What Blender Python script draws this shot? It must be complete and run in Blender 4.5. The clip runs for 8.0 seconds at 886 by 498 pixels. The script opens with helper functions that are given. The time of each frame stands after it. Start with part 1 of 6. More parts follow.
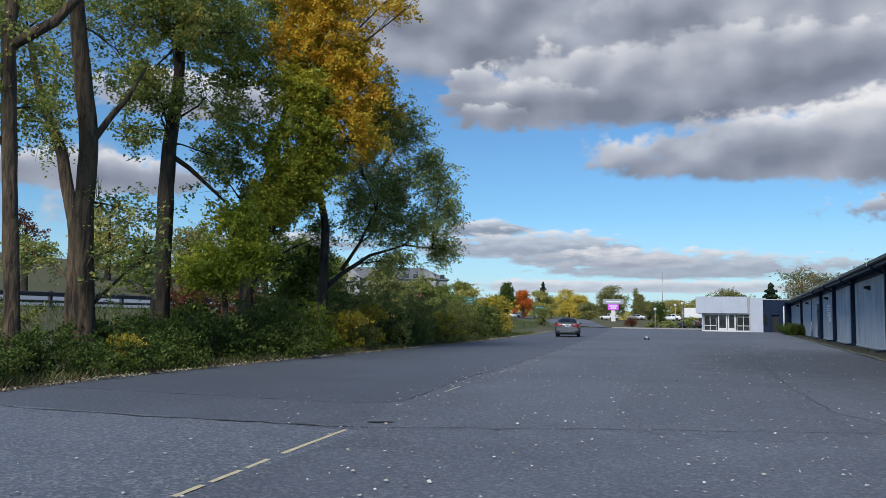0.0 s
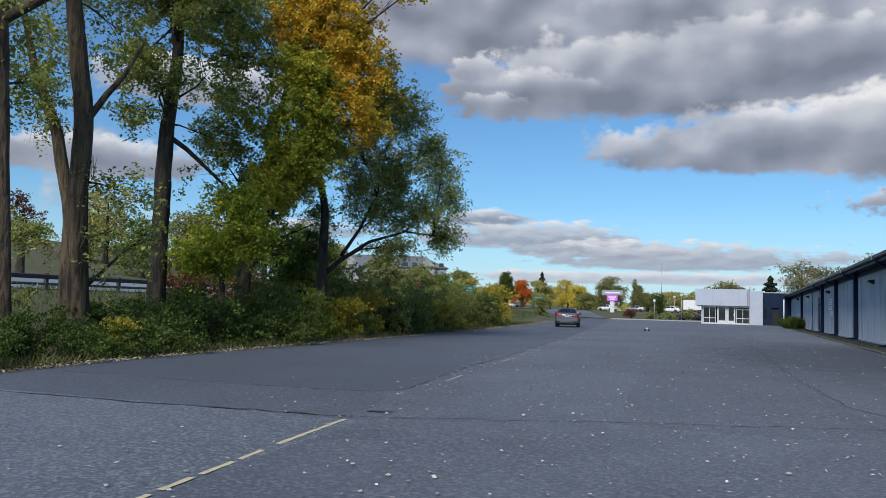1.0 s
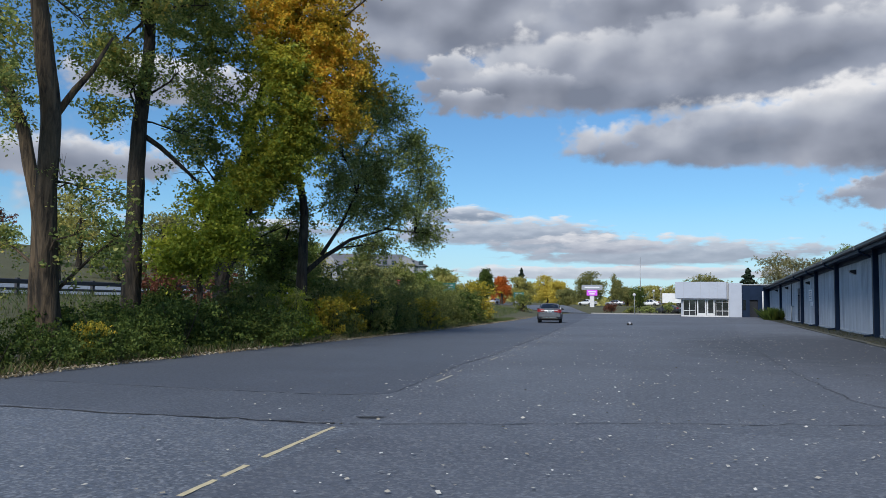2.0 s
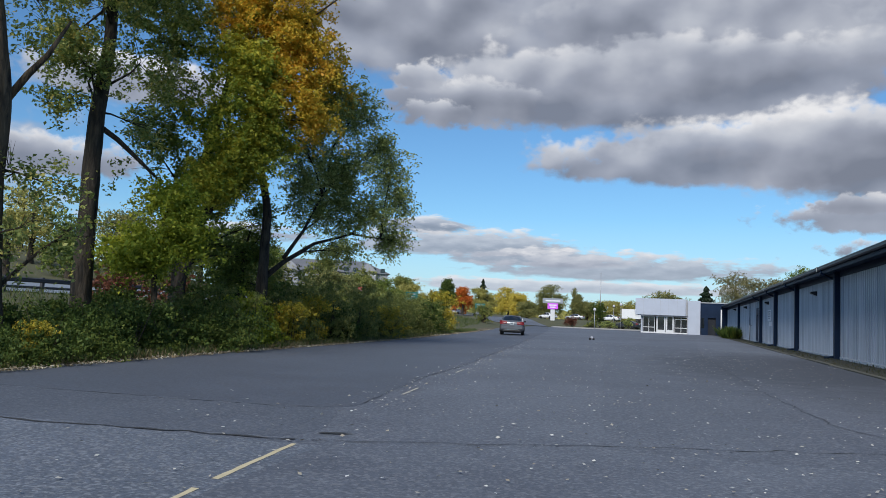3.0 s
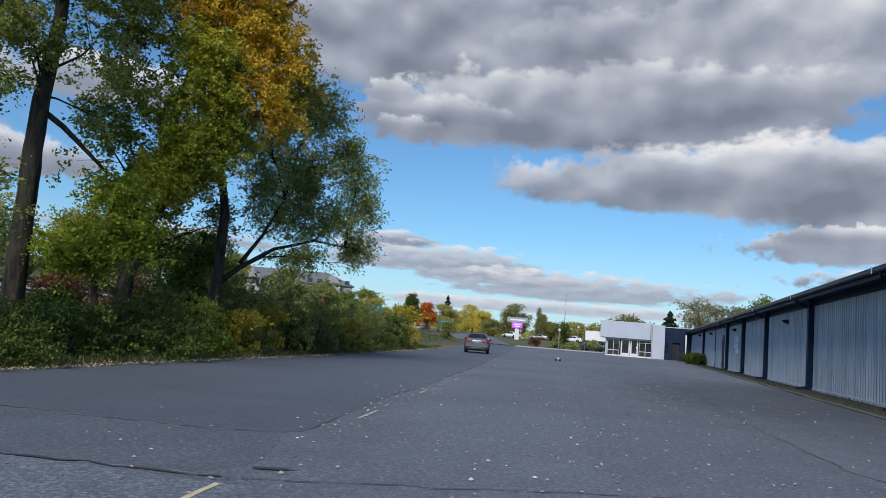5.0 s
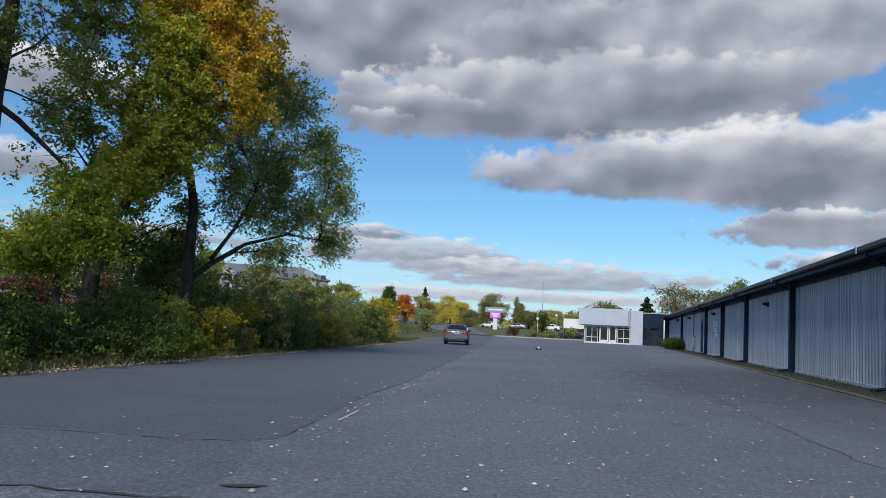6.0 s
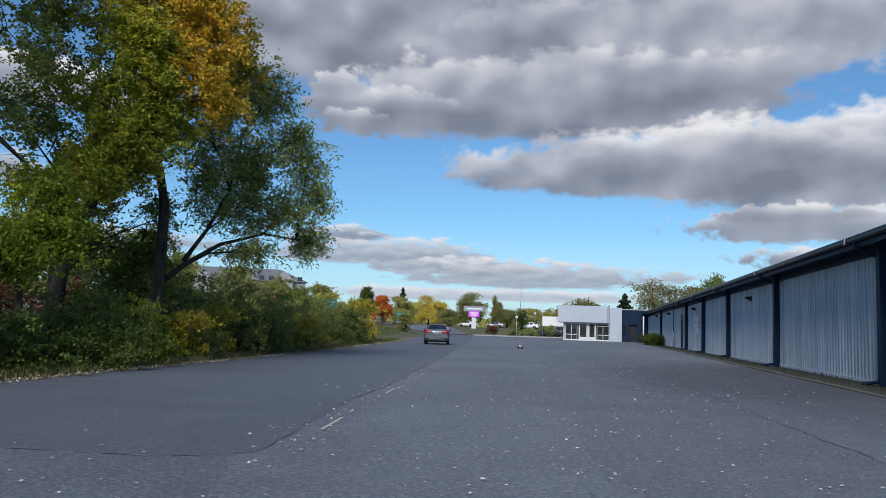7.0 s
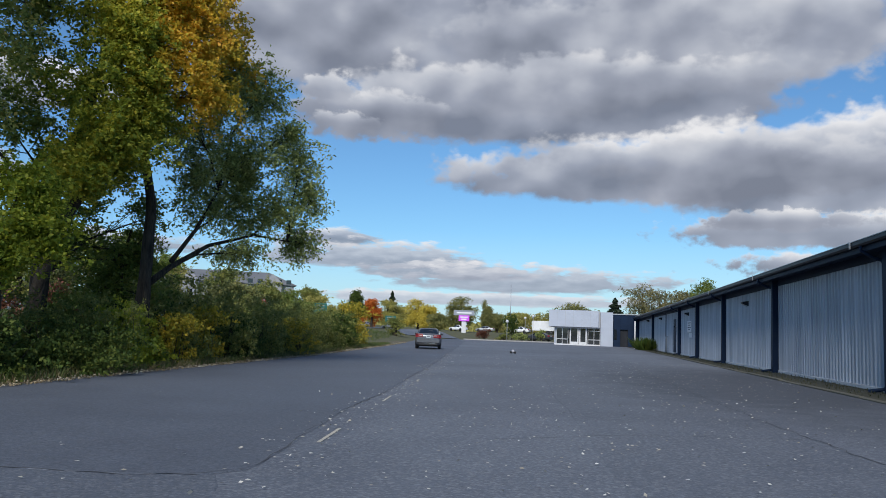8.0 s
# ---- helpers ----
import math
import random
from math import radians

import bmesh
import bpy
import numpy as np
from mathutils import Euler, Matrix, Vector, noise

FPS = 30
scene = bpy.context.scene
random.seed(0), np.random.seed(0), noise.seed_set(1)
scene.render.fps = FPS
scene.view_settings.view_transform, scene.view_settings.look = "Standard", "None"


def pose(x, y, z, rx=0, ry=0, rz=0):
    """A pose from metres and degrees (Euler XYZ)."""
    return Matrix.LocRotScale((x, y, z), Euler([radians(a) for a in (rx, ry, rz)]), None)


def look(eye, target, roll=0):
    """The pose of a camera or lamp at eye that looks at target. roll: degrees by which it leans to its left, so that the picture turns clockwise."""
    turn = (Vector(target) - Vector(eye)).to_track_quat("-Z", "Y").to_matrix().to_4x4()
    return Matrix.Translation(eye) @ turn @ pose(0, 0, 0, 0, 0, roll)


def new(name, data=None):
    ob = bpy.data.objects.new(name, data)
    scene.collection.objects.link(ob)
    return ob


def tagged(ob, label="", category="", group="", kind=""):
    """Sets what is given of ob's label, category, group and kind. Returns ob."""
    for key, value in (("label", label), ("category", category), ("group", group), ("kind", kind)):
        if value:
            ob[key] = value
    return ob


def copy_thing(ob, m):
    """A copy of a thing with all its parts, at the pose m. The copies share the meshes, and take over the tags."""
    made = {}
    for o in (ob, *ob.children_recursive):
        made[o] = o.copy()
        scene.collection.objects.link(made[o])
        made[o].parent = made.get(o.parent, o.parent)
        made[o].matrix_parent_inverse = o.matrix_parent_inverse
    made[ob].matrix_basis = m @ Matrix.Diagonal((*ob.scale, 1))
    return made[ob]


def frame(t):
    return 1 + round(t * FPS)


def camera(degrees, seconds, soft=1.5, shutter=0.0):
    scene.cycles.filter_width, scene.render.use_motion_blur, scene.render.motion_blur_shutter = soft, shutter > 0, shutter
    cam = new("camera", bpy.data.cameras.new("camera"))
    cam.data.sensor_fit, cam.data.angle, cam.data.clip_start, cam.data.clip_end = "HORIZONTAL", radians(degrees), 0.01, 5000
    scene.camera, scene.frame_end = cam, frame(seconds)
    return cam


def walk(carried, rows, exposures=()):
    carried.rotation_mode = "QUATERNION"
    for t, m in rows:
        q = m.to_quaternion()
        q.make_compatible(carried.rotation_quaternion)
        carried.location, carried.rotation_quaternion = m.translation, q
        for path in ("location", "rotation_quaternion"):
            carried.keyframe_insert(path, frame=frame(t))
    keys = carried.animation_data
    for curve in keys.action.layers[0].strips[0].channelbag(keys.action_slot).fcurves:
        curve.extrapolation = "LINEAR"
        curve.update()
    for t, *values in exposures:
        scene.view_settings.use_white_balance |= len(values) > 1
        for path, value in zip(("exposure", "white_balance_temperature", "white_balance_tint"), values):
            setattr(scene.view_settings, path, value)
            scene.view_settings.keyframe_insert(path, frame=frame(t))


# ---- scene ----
cam = camera(58.6, 8.0, soft=0.5)
PATH = [
    (0, (0.434, -0.022, 1.338), (-0.26, 1.846, 1.51), 0.8),
    (0.5, (0.347, 0.163, 1.321), (-0.325, 2.04, 1.479), 3.4),
    (1, (0.214, 0.355, 1.304), (-0.478, 2.226, 1.448), 1.6),
    (2.5, (-0.291, 1.073, 1.309), (-0.898, 2.973, 1.448), 0.8),
    (3, (-0.454, 1.36, 1.302), (-1.003, 3.276, 1.467), 2.3),
    (3.5, (-0.595, 1.698, 1.295), (-1.117, 3.619, 1.485), 3.7),
    (4, (-0.705, 2.003, 1.286), (-1.211, 3.926, 1.496), 4.3),
    (4.5, (-0.807, 2.377, 1.277), (-1.296, 4.304, 1.492), 4.7),
    (6, (-1.115, 3.414, 1.309), (-1.522, 5.362, 1.501), 2.8),
    (6.5, (-1.31, 3.765, 1.31), (-1.686, 5.719, 1.504), 2.2),
    (7, (-1.406, 4.1, 1.295), (-1.755, 6.059, 1.489), 1.8),
    (7.5, (-1.572, 4.423, 1.292), (-1.904, 6.385, 1.492), 1.8),
    (8, (-1.723, 4.723, 1.301), (-2.045, 6.686, 1.506), 2.0),
]
walk(cam, [(t, look(eye, target, roll)) for t, eye, target, roll in PATH])

# ---- sky, sun ----
SUN_AZ, SUN_EL = 184.0, 38.0  # degrees right of +y, above the horizon
SKY_GAIN = 0.101

# clouds from back to front: azimuth, elevation, half width, height above and below (degrees), brightness, streaked
CLOUDS = [
    (-45, 9.0, 9, 1.8, 1.2, 0.10, 0), (-38, 14.5, 8, 2.2, 1.3, 0.10, 0), (-33, 5.0, 8, 0.9, 0.6, 0.05, 1),
    (-5, 28, 27, 16, 13.0, 0.16, 2), (-20, 21, 10, 5.0, 4.6, 0.10, 2), (13, 20.5, 9, 5.5, 4.0, 0.30, 2), (1, 20, 13, 4.0, 5.0, 0.14, 2), (33, 21, 8, 6, 5, 0.10, 0),
    (-1.6, 16.2, 19.6, 3.8, 3.0, 0.05, 3), (-15.5, 15.4, 6.0, 1.8, 2.2, 0.04, 0), (-18.0, 16.9, 2.4, 1.4, 1.1, 0.22, 0), (-16.9, 14.6, 3.0, 1.0, 1.0, 0.06, 0),
    (17.5, 11.2, 15.5, 4.4, 3.4, 0.12, 0), (7.2, 11.1, 17.6, 3.5, 1.9, 0.03, 0),
    (16.5, 7.3, 11.4, 1.5, 1.2, 0.06, 0), (14.2, 8.0, 6.0, 0.9, 0.7, 0.10, 0), (20, 5.0, 11.6, 1.0, 0.9, 0.06, 0),
    (-6.5, 2.3, 16, 0.6, 0.5, 0.34, 1), (-17.3, 6.3, 4.0, 0.8, 0.6, 0.06, 1), (-14.5, 4.95, 8.6, 1.5, 0.75, 0.14, 1), (-9.0, 4.2, 8.0, 0.9, 0.6, 0.10, 1), (-3.4, 3.55, 11.0, 1.35, 0.8, 0.10, 1),
]


def ramp(nt, fac, stops, mode="LINEAR"):
    n = nt.nodes.new("ShaderNodeValToRGB")
    n.color_ramp.interpolation = mode
    e = n.color_ramp.elements
    while len(e) < len(stops):
        e.new(0.5)
    for el, (p, c) in zip(e, stops):
        el.position, el.color = p, (*c, 1) if len(c) == 3 else c
    nt.links.new(fac, n.inputs[0])
    return n.outputs[0]


def math_node(nt, op, a, b=None, c=None, clamp=False):
    n = nt.nodes.new("ShaderNodeMath")
    n.operation, n.use_clamp = op, clamp
    for i, v in enumerate((a, b, c)):
        if v is None:
            continue
        if isinstance(v, (int, float)):
            n.inputs[i].default_value = v
        else:
            nt.links.new(v, n.inputs[i])
    return n.outputs[0]


def vec_node(nt, op, a, b=None):
    n = nt.nodes.new("ShaderNodeVectorMath")
    n.operation = op
    for i, v in enumerate((a, b)):
        if v is None:
            continue
        if isinstance(v, tuple):
            n.inputs[i].default_value = v
        else:
            nt.links.new(v, n.inputs[i])
    return n.outputs["Value"] if op in ("LENGTH", "DOT_PRODUCT") else n.outputs[0]


def mix_rgb(nt, fac, a, b, blend="MIX"):
    n = nt.nodes.new("ShaderNodeMix")
    n.data_type, n.blend_type = "RGBA", blend
    for sock, v in ((n.inputs[0], fac), (n.inputs[6], a), (n.inputs[7], b)):
        if isinstance(v, (int, float)):
            sock.default_value = v
        elif isinstance(v, tuple):
            sock.default_value = (*v, 1) if len(v) == 3 else v
        else:
            nt.links.new(v, sock)
    return n.outputs[2]


def noise_node(nt, vec, scale, detail=4.0, rough=0.55, distort=0.0):
    n = nt.nodes.new("ShaderNodeTexNoise")
    n.inputs["Scale"].default_value, n.inputs["Detail"].default_value = scale, detail
    n.inputs["Roughness"].default_value, n.inputs["Distortion"].default_value = rough, distort
    if vec is not None:
        nt.links.new(vec, n.inputs["Vector"])
    return n.outputs["Fac"]


def swell(p, size, off=(0.0, 0.0, 0.0), detail=5.0):
    """Noise about zero over the sky's degrees."""
    v = vec_node(wt, "MULTIPLY", vec_node(wt, "ADD", p, off), size)
    return math_node(wt, "MULTIPLY_ADD", noise_node(wt, v, 1.0, detail, 0.55), 2.0, -1.0)


world = bpy.data.worlds.new("sky")
scene.world = world
world.use_nodes = True
wt = world.node_tree
wt.nodes.clear()
sky = wt.nodes.new("ShaderNodeTexSky")
sky.sky_type, sky.sun_disc = "NISHITA", False
sky.sun_elevation, sky.sun_rotation = radians(SUN_EL), radians(SUN_AZ)
sky.air_density, sky.dust_density, sky.ozone_density = 1.0, 0.3, 3.0
way = wt.nodes.new("ShaderNodeTexCoord").outputs["Generated"]
sep = wt.nodes.new("ShaderNodeSeparateXYZ")
wt.links.new(way, sep.inputs[0])
az = math_node(wt, "MULTIPLY", math_node(wt, "ARCTAN2", sep.outputs[0], sep.outputs[1]), 57.2958)
el = math_node(wt, "MULTIPLY", math_node(wt, "ARCSINE", sep.outputs[2]), 57.2958)
comb = wt.nodes.new("ShaderNodeCombineXYZ")
wt.links.new(az, comb.inputs[0]), wt.links.new(el, comb.inputs[1])
p = comb.outputs[0]
SUNWARD = (-0.7, 0.9, 0.0)
# broad soft swells that model the clouds' bodies, lit from the upper left
wisps = swell(p, (0.9, 1.25, 0.0), (5.0, 2.0, 0.0), 4.0)
body = [swell(p, (0.15, 0.21, 0.0), o, 1.6) for o in ((3.0, 7.0, 0.0), (1.9, 8.6, 0.0))]
puff = [math_node(wt, "MULTIPLY_ADD", swell(p, (0.16, 0.24, 0.0), o, 2.0), 0.8, math_node(wt, "MULTIPLY", swell(p, (0.5, 0.72, 0.0), o, 2.4), 0.55)) for o in ((0.0, 0.0, 0.0), SUNWARD)]
thin = [math_node(wt, "MULTIPLY_ADD", swell(p, (0.20, 0.75, 0.0), o, 2.0), 0.7, math_node(wt, "MULTIPLY", swell(p, (0.55, 2.0, 0.0), o), 0.75)) for o in ((0.0, 0.0, 0.0), (-0.4, 0.35, 0.0))]


def smooth(x, lo, hi):
    n = wt.nodes.new("ShaderNodeMapRange")
    n.interpolation_type = "SMOOTHSTEP"
    wt.links.new(x, n.inputs[0])
    n.inputs[1].default_value, n.inputs[2].default_value = lo, hi
    return n.outputs[0]


blue = vec_node(wt, "MULTIPLY", sky.outputs[0], (SKY_GAIN * 0.69, SKY_GAIN * 1.0, SKY_GAIN * 1.2))
haze = math_node(wt, "MULTIPLY", math_node(wt, "MULTIPLY_ADD", el, -0.14, 1.0, clamp=True), 0.6)
final = mix_rgb(wt, haze, blue, (0.51, 0.69, 0.88))
TONES = [(0.0, (0.20, 0.225, 0.29)), (0.30, (0.33, 0.36, 0.44)), (0.55, (0.50, 0.53, 0.60)), (0.90, (0.82, 0.82, 0.84))]
# scattered clouds over the rest of the sky, clear of the gap over the lot
away = vec_node(wt, "LENGTH", vec_node(wt, "MULTIPLY", vec_node(wt, "SUBTRACT", p, (-6.0, 10.0, 0.0)), (1 / 34.0, 1 / 16.0, 0.0)))
rest = math_node(wt, "MULTIPLY_ADD", noise_node(wt, vec_node(wt, "MULTIPLY", p, (0.035, 0.07, 0.0)), 1.0, 2.0), 3.4, -2.0)
rest = math_node(wt, "ADD", math_node(wt, "MINIMUM", rest, math_node(wt, "MULTIPLY_ADD", away, 2.0, -2.2)), math_node(wt, "MULTIPLY", puff[0], 0.6))
tone = math_node(wt, "MULTIPLY_ADD", math_node(wt, "SUBTRACT", puff[0], puff[1]), 0.5, 0.42)
final = mix_rgb(wt, math_node(wt, "MULTIPLY", smooth(rest, -0.1, 0.25), 0.97), final, ramp(wt, tone, TONES))
for caz, cel, wide, above, below, bright, streaky in CLOUDS:
    q = vec_node(wt, "SUBTRACT", p, (caz, cel, 0.0))
    sq = wt.nodes.new("ShaderNodeSeparateXYZ")
    wt.links.new(q, sq.inputs[0])
    x, y = sq.outputs[0], sq.outputs[1]
    up = math_node(wt, "MULTIPLY", math_node(wt, "MAXIMUM", y, 0.0), 1 / above)
    h = math_node(wt, "ADD", up, math_node(wt, "MULTIPLY", math_node(wt, "MINIMUM", y, 0.0), 1 / below))
    x = math_node(wt, "MULTIPLY", x, 1 / wide)
    r = math_node(wt, "SQRT", math_node(wt, "ADD", math_node(wt, "MULTIPLY", x, x), math_node(wt, "MULTIPLY", h, h)))
    sheet, sided, streaky = streaky == 2, streaky == 3, streaky == 1
    n0, n1 = thin if streaky else puff
    rough = math_node(wt, "MULTIPLY_ADD", smooth(h, -0.9, 0.3), 0.5 if streaky else 0.36, 0.5 if streaky else 0.22)
    d = math_node(wt, "MULTIPLY_ADD", n0, rough, math_node(wt, "SUBTRACT", 1.0, r))
    if not streaky:
        d = math_node(wt, "MULTIPLY_ADD", wisps, min(0.95, 0.75 / above), d)
    soft_edge = 0.32 if streaky else 0.2 + 0.14 / above
    cover = smooth(d, -0.04, soft_edge)
    lit = math_node(wt, "MULTIPLY_ADD", smooth(h, -0.15, 1.05), 0.16 if sheet else 0.50, 0.13 + bright)
    if sided:
        lit = math_node(wt, "MULTIPLY_ADD", math_node(wt, "MULTIPLY", smooth(x, 0.1, -0.95), smooth(h, -0.5, 0.6)), 0.30, math_node(wt, "MULTIPLY", lit, 0.8))
    lit = math_node(wt, "MULTIPLY_ADD", math_node(wt, "SUBTRACT", n0, n1), 0.13 if not streaky else 0.34, lit)
    if not streaky:
        lit = math_node(wt, "MULTIPLY_ADD", math_node(wt, "SUBTRACT", body[0], body[1]), 0.48, lit)
        lit = math_node(wt, "MULTIPLY_ADD", body[0], 0.16, lit)
    rim = math_node(wt, "MULTIPLY", math_node(wt, "SUBTRACT", 1.0, smooth(d, 0.0, 0.5)), smooth(h, -0.25, 0.5))
    lit = math_node(wt, "MULTIPLY_ADD", rim, 0.10 if streaky or sheet or sided or wide < 7 else 0.22, lit, clamp=True)
    tone = mix_rgb(wt, math_node(wt, "MULTIPLY", haze, 0.75), ramp(wt, lit, TONES), (0.57, 0.63, 0.76))
    final = mix_rgb(wt, math_node(wt, "MULTIPLY", cover, 0.97 if not streaky else 0.9), final, tone)
bg = wt.nodes.new("ShaderNodeBackground")
wt.links.new(final, bg.inputs[0])
bg.inputs[1].default_value = 1.0
out = wt.nodes.new("ShaderNodeOutputWorld")
wt.links.new(bg.outputs[0], out.inputs[0])

sun_data = bpy.data.lights.new("sun", "SUN")
sun_data.energy, sun_data.angle, sun_data.color = 3.6, radians(22), (1.0, 0.96, 0.905)
sun = new("sun", sun_data)
sa, se = radians(SUN_AZ), radians(SUN_EL)
sun.matrix_world = look((40 * math.sin(sa) * math.cos(se), 40 * math.cos(sa) * math.cos(se), 40 * math.sin(se)), (0, 0, 0))


# ---- materials ----
def material(name):
    m = bpy.data.materials.new(name)
    m.use_nodes = True
    nt = m.node_tree
    return m, nt, nt.nodes["Principled BSDF"]


def surface(name, c1, c2, scale=2.0, rough=0.8, metal=0.0, fine=30.0, bump=0.15, spread=0.35, rough2=None, dist=0.02):
    """A worn plain surface: large stains, fine grain, relief."""
    m, nt, bsdf = material(name)
    co = nt.nodes.new("ShaderNodeTexCoord").outputs["Object"]
    big = noise_node(nt, co, scale, 5.0, 0.6, 0.3)
    small = noise_node(nt, co, fine, 4.0, 0.6)
    f = math_node(nt, "MULTIPLY_ADD", small, spread, math_node(nt, "MULTIPLY_ADD", big, 1.5 - spread, -0.25), clamp=True)
    nt.links.new(mix_rgb(nt, f, c1, c2), bsdf.inputs["Base Color"])
    r = math_node(nt, "MULTIPLY_ADD", big, (rough2 if rough2 is not None else rough) - rough + 0.12, rough - 0.06, clamp=True)
    nt.links.new(r, bsdf.inputs["Roughness"])
    bsdf.inputs["Metallic"].default_value = metal
    if bump:
        b = nt.nodes.new("ShaderNodeBump")
        b.inputs["Strength"].default_value, b.inputs["Distance"].default_value = bump, dist
        nt.links.new(small, b.inputs["Height"]), nt.links.new(b.outputs[0], bsdf.inputs["Normal"])
    return m


def streaked(name, c1, c2):
    """Painted steel sheet; pale upright streaks paint in the ribs' glossy highlights."""
    m, nt, bsdf = material(name)
    co = nt.nodes.new("ShaderNodeTexCoord").outputs["Object"]
    st = noise_node(nt, vec_node(nt, "MULTIPLY", co, (3.0, 5.0, 0.07)), 1.0, 4.0, 0.7)
    big = noise_node(nt, co, 0.35, 3.0)
    f = math_node(nt, "ADD", math_node(nt, "MULTIPLY_ADD", st, 2.6, -1.08), math_node(nt, "MULTIPLY_ADD", big, 0.8, -0.2), clamp=True)
    nt.links.new(mix_rgb(nt, f, c1, c2), bsdf.inputs["Base Color"])
    nt.links.new(math_node(nt, "MULTIPLY_ADD", st, 0.25, 0.25), bsdf.inputs["Roughness"])
    bsdf.inputs["Specular IOR Level"].default_value = 0.6
    return m


def asphalt(name, dark, light, stone=0.25, aggregate=70.0, bump=0.5, mid_dark=False):
    m, nt, bsdf = material(name)
    co = nt.nodes.new("ShaderNodeTexCoord").outputs["Object"]
    big = noise_node(nt, co, 0.13, 4.0, 0.55, 0.6)
    mid = noise_node(nt, co, 0.9, 5.0, 0.65, 0.4)
    grit = noise_node(nt, co, aggregate, 3.0, 0.7)
    f = math_node(nt, "ADD", math_node(nt, "MULTIPLY_ADD", big, 2.0, -0.75), math_node(nt, "MULTIPLY_ADD", mid, 1.2, -0.6), clamp=True)
    base = mix_rgb(nt, f, dark, light)
    v = nt.nodes.new("ShaderNodeTexVoronoi")
    v.inputs["Scale"].default_value = aggregate * 0.9
    nt.links.new(co, v.inputs["Vector"])
    tone = nt.nodes.new("ShaderNodeSeparateColor")
    nt.links.new(v.outputs["Color"], tone.inputs[0])
    sp = math_node(nt, "GREATER_THAN", tone.outputs[0], 0.72)
    sp = math_node(nt, "MULTIPLY", sp, stone)
    base = mix_rgb(nt, sp, base, (0.33, 0.34, 0.35))
    if mid_dark:
        # broad oval of darker tone with a ragged edge over the middle of the lot
        q = vec_node(nt, "MULTIPLY", vec_node(nt, "SUBTRACT", co, (3.1, 29.5, 0.0)), (1 / 4.6, 1 / 13.5, 0.0))
        s = math_node(nt, "MULTIPLY_ADD", mid, 1.1, math_node(nt, "MULTIPLY_ADD", vec_node(nt, "LENGTH", q), -1.0, 0.45))
        s = math_node(nt, "MULTIPLY_ADD", s, 1.3, 0.1, clamp=True)
        base = mix_rgb(nt, math_node(nt, "MINIMUM", s, 0.72), base, (0.045, 0.05, 0.06))
    clot = noise_node(nt, co, 17.0, 3.0, 0.75)
    g = math_node(nt, "ADD", math_node(nt, "MULTIPLY_ADD", grit, 1.2, 0.31), math_node(nt, "MULTIPLY_ADD", clot, 1.25, -0.625))
    g = math_node(nt, "MAXIMUM", g, 0.15)
    n = nt.nodes.new("ShaderNodeVectorMath")
    n.operation = "SCALE"
    nt.links.new(base, n.inputs[0]), nt.links.new(g, n.inputs["Scale"])
    nt.links.new(n.outputs[0], bsdf.inputs["Base Color"])
    nt.links.new(math_node(nt, "MULTIPLY_ADD", mid, 0.2, 0.60), bsdf.inputs["Roughness"])
    bsdf.inputs["Specular IOR Level"].default_value = 0.5
    b = nt.nodes.new("ShaderNodeBump")
    b.inputs["Strength"].default_value, b.inputs["Distance"].default_value = bump, 0.006
    nt.links.new(grit, b.inputs["Height"]), nt.links.new(b.outputs[0], bsdf.inputs["Normal"])
    return m


def leafy(name, colours, through_light=0.35, rough=0.6):
    """Leaves: every leaf its own tone."""
    m = bpy.data.materials.new(name)
    m.use_nodes = True
    nt = m.node_tree
    nt.nodes.clear()
    geo = nt.nodes.new("ShaderNodeNewGeometry")
    r = geo.outputs["Random Per Island"]
    co = nt.nodes.new("ShaderNodeTexCoord").outputs["Object"]
    big = noise_node(nt, co, 0.55, 2.0)
    mid = noise_node(nt, co, 2.4, 1.0)
    big = math_node(nt, "MULTIPLY_ADD", mid, 0.5, math_node(nt, "MULTIPLY_ADD", big, 1.0, -0.25))
    f = math_node(nt, "ADD", math_node(nt, "MULTIPLY", r, 0.75), math_node(nt, "MULTIPLY_ADD", big, 1.3, -0.53), clamp=True)
    n = len(colours)
    col = ramp(nt, f, [(i / (n - 1), c) for i, c in enumerate(colours)])
    p = nt.nodes.new("ShaderNodeBsdfPrincipled")
    nt.links.new(col, p.inputs["Base Color"])
    p.inputs["Roughness"].default_value, p.inputs["Specular IOR Level"].default_value = rough * 0.9, 0.26
    tr = nt.nodes.new("ShaderNodeBsdfTranslucent")
    nt.links.new(col, tr.inputs[0])
    mx = nt.nodes.new("ShaderNodeMixShader")
    mx.inputs[0].default_value = through_light
    nt.links.new(p.outputs[0], mx.inputs[1]), nt.links.new(tr.outputs[0], mx.inputs[2])
    o = nt.nodes.new("ShaderNodeOutputMaterial")
    nt.links.new(mx.outputs[0], o.inputs[0])
    return m


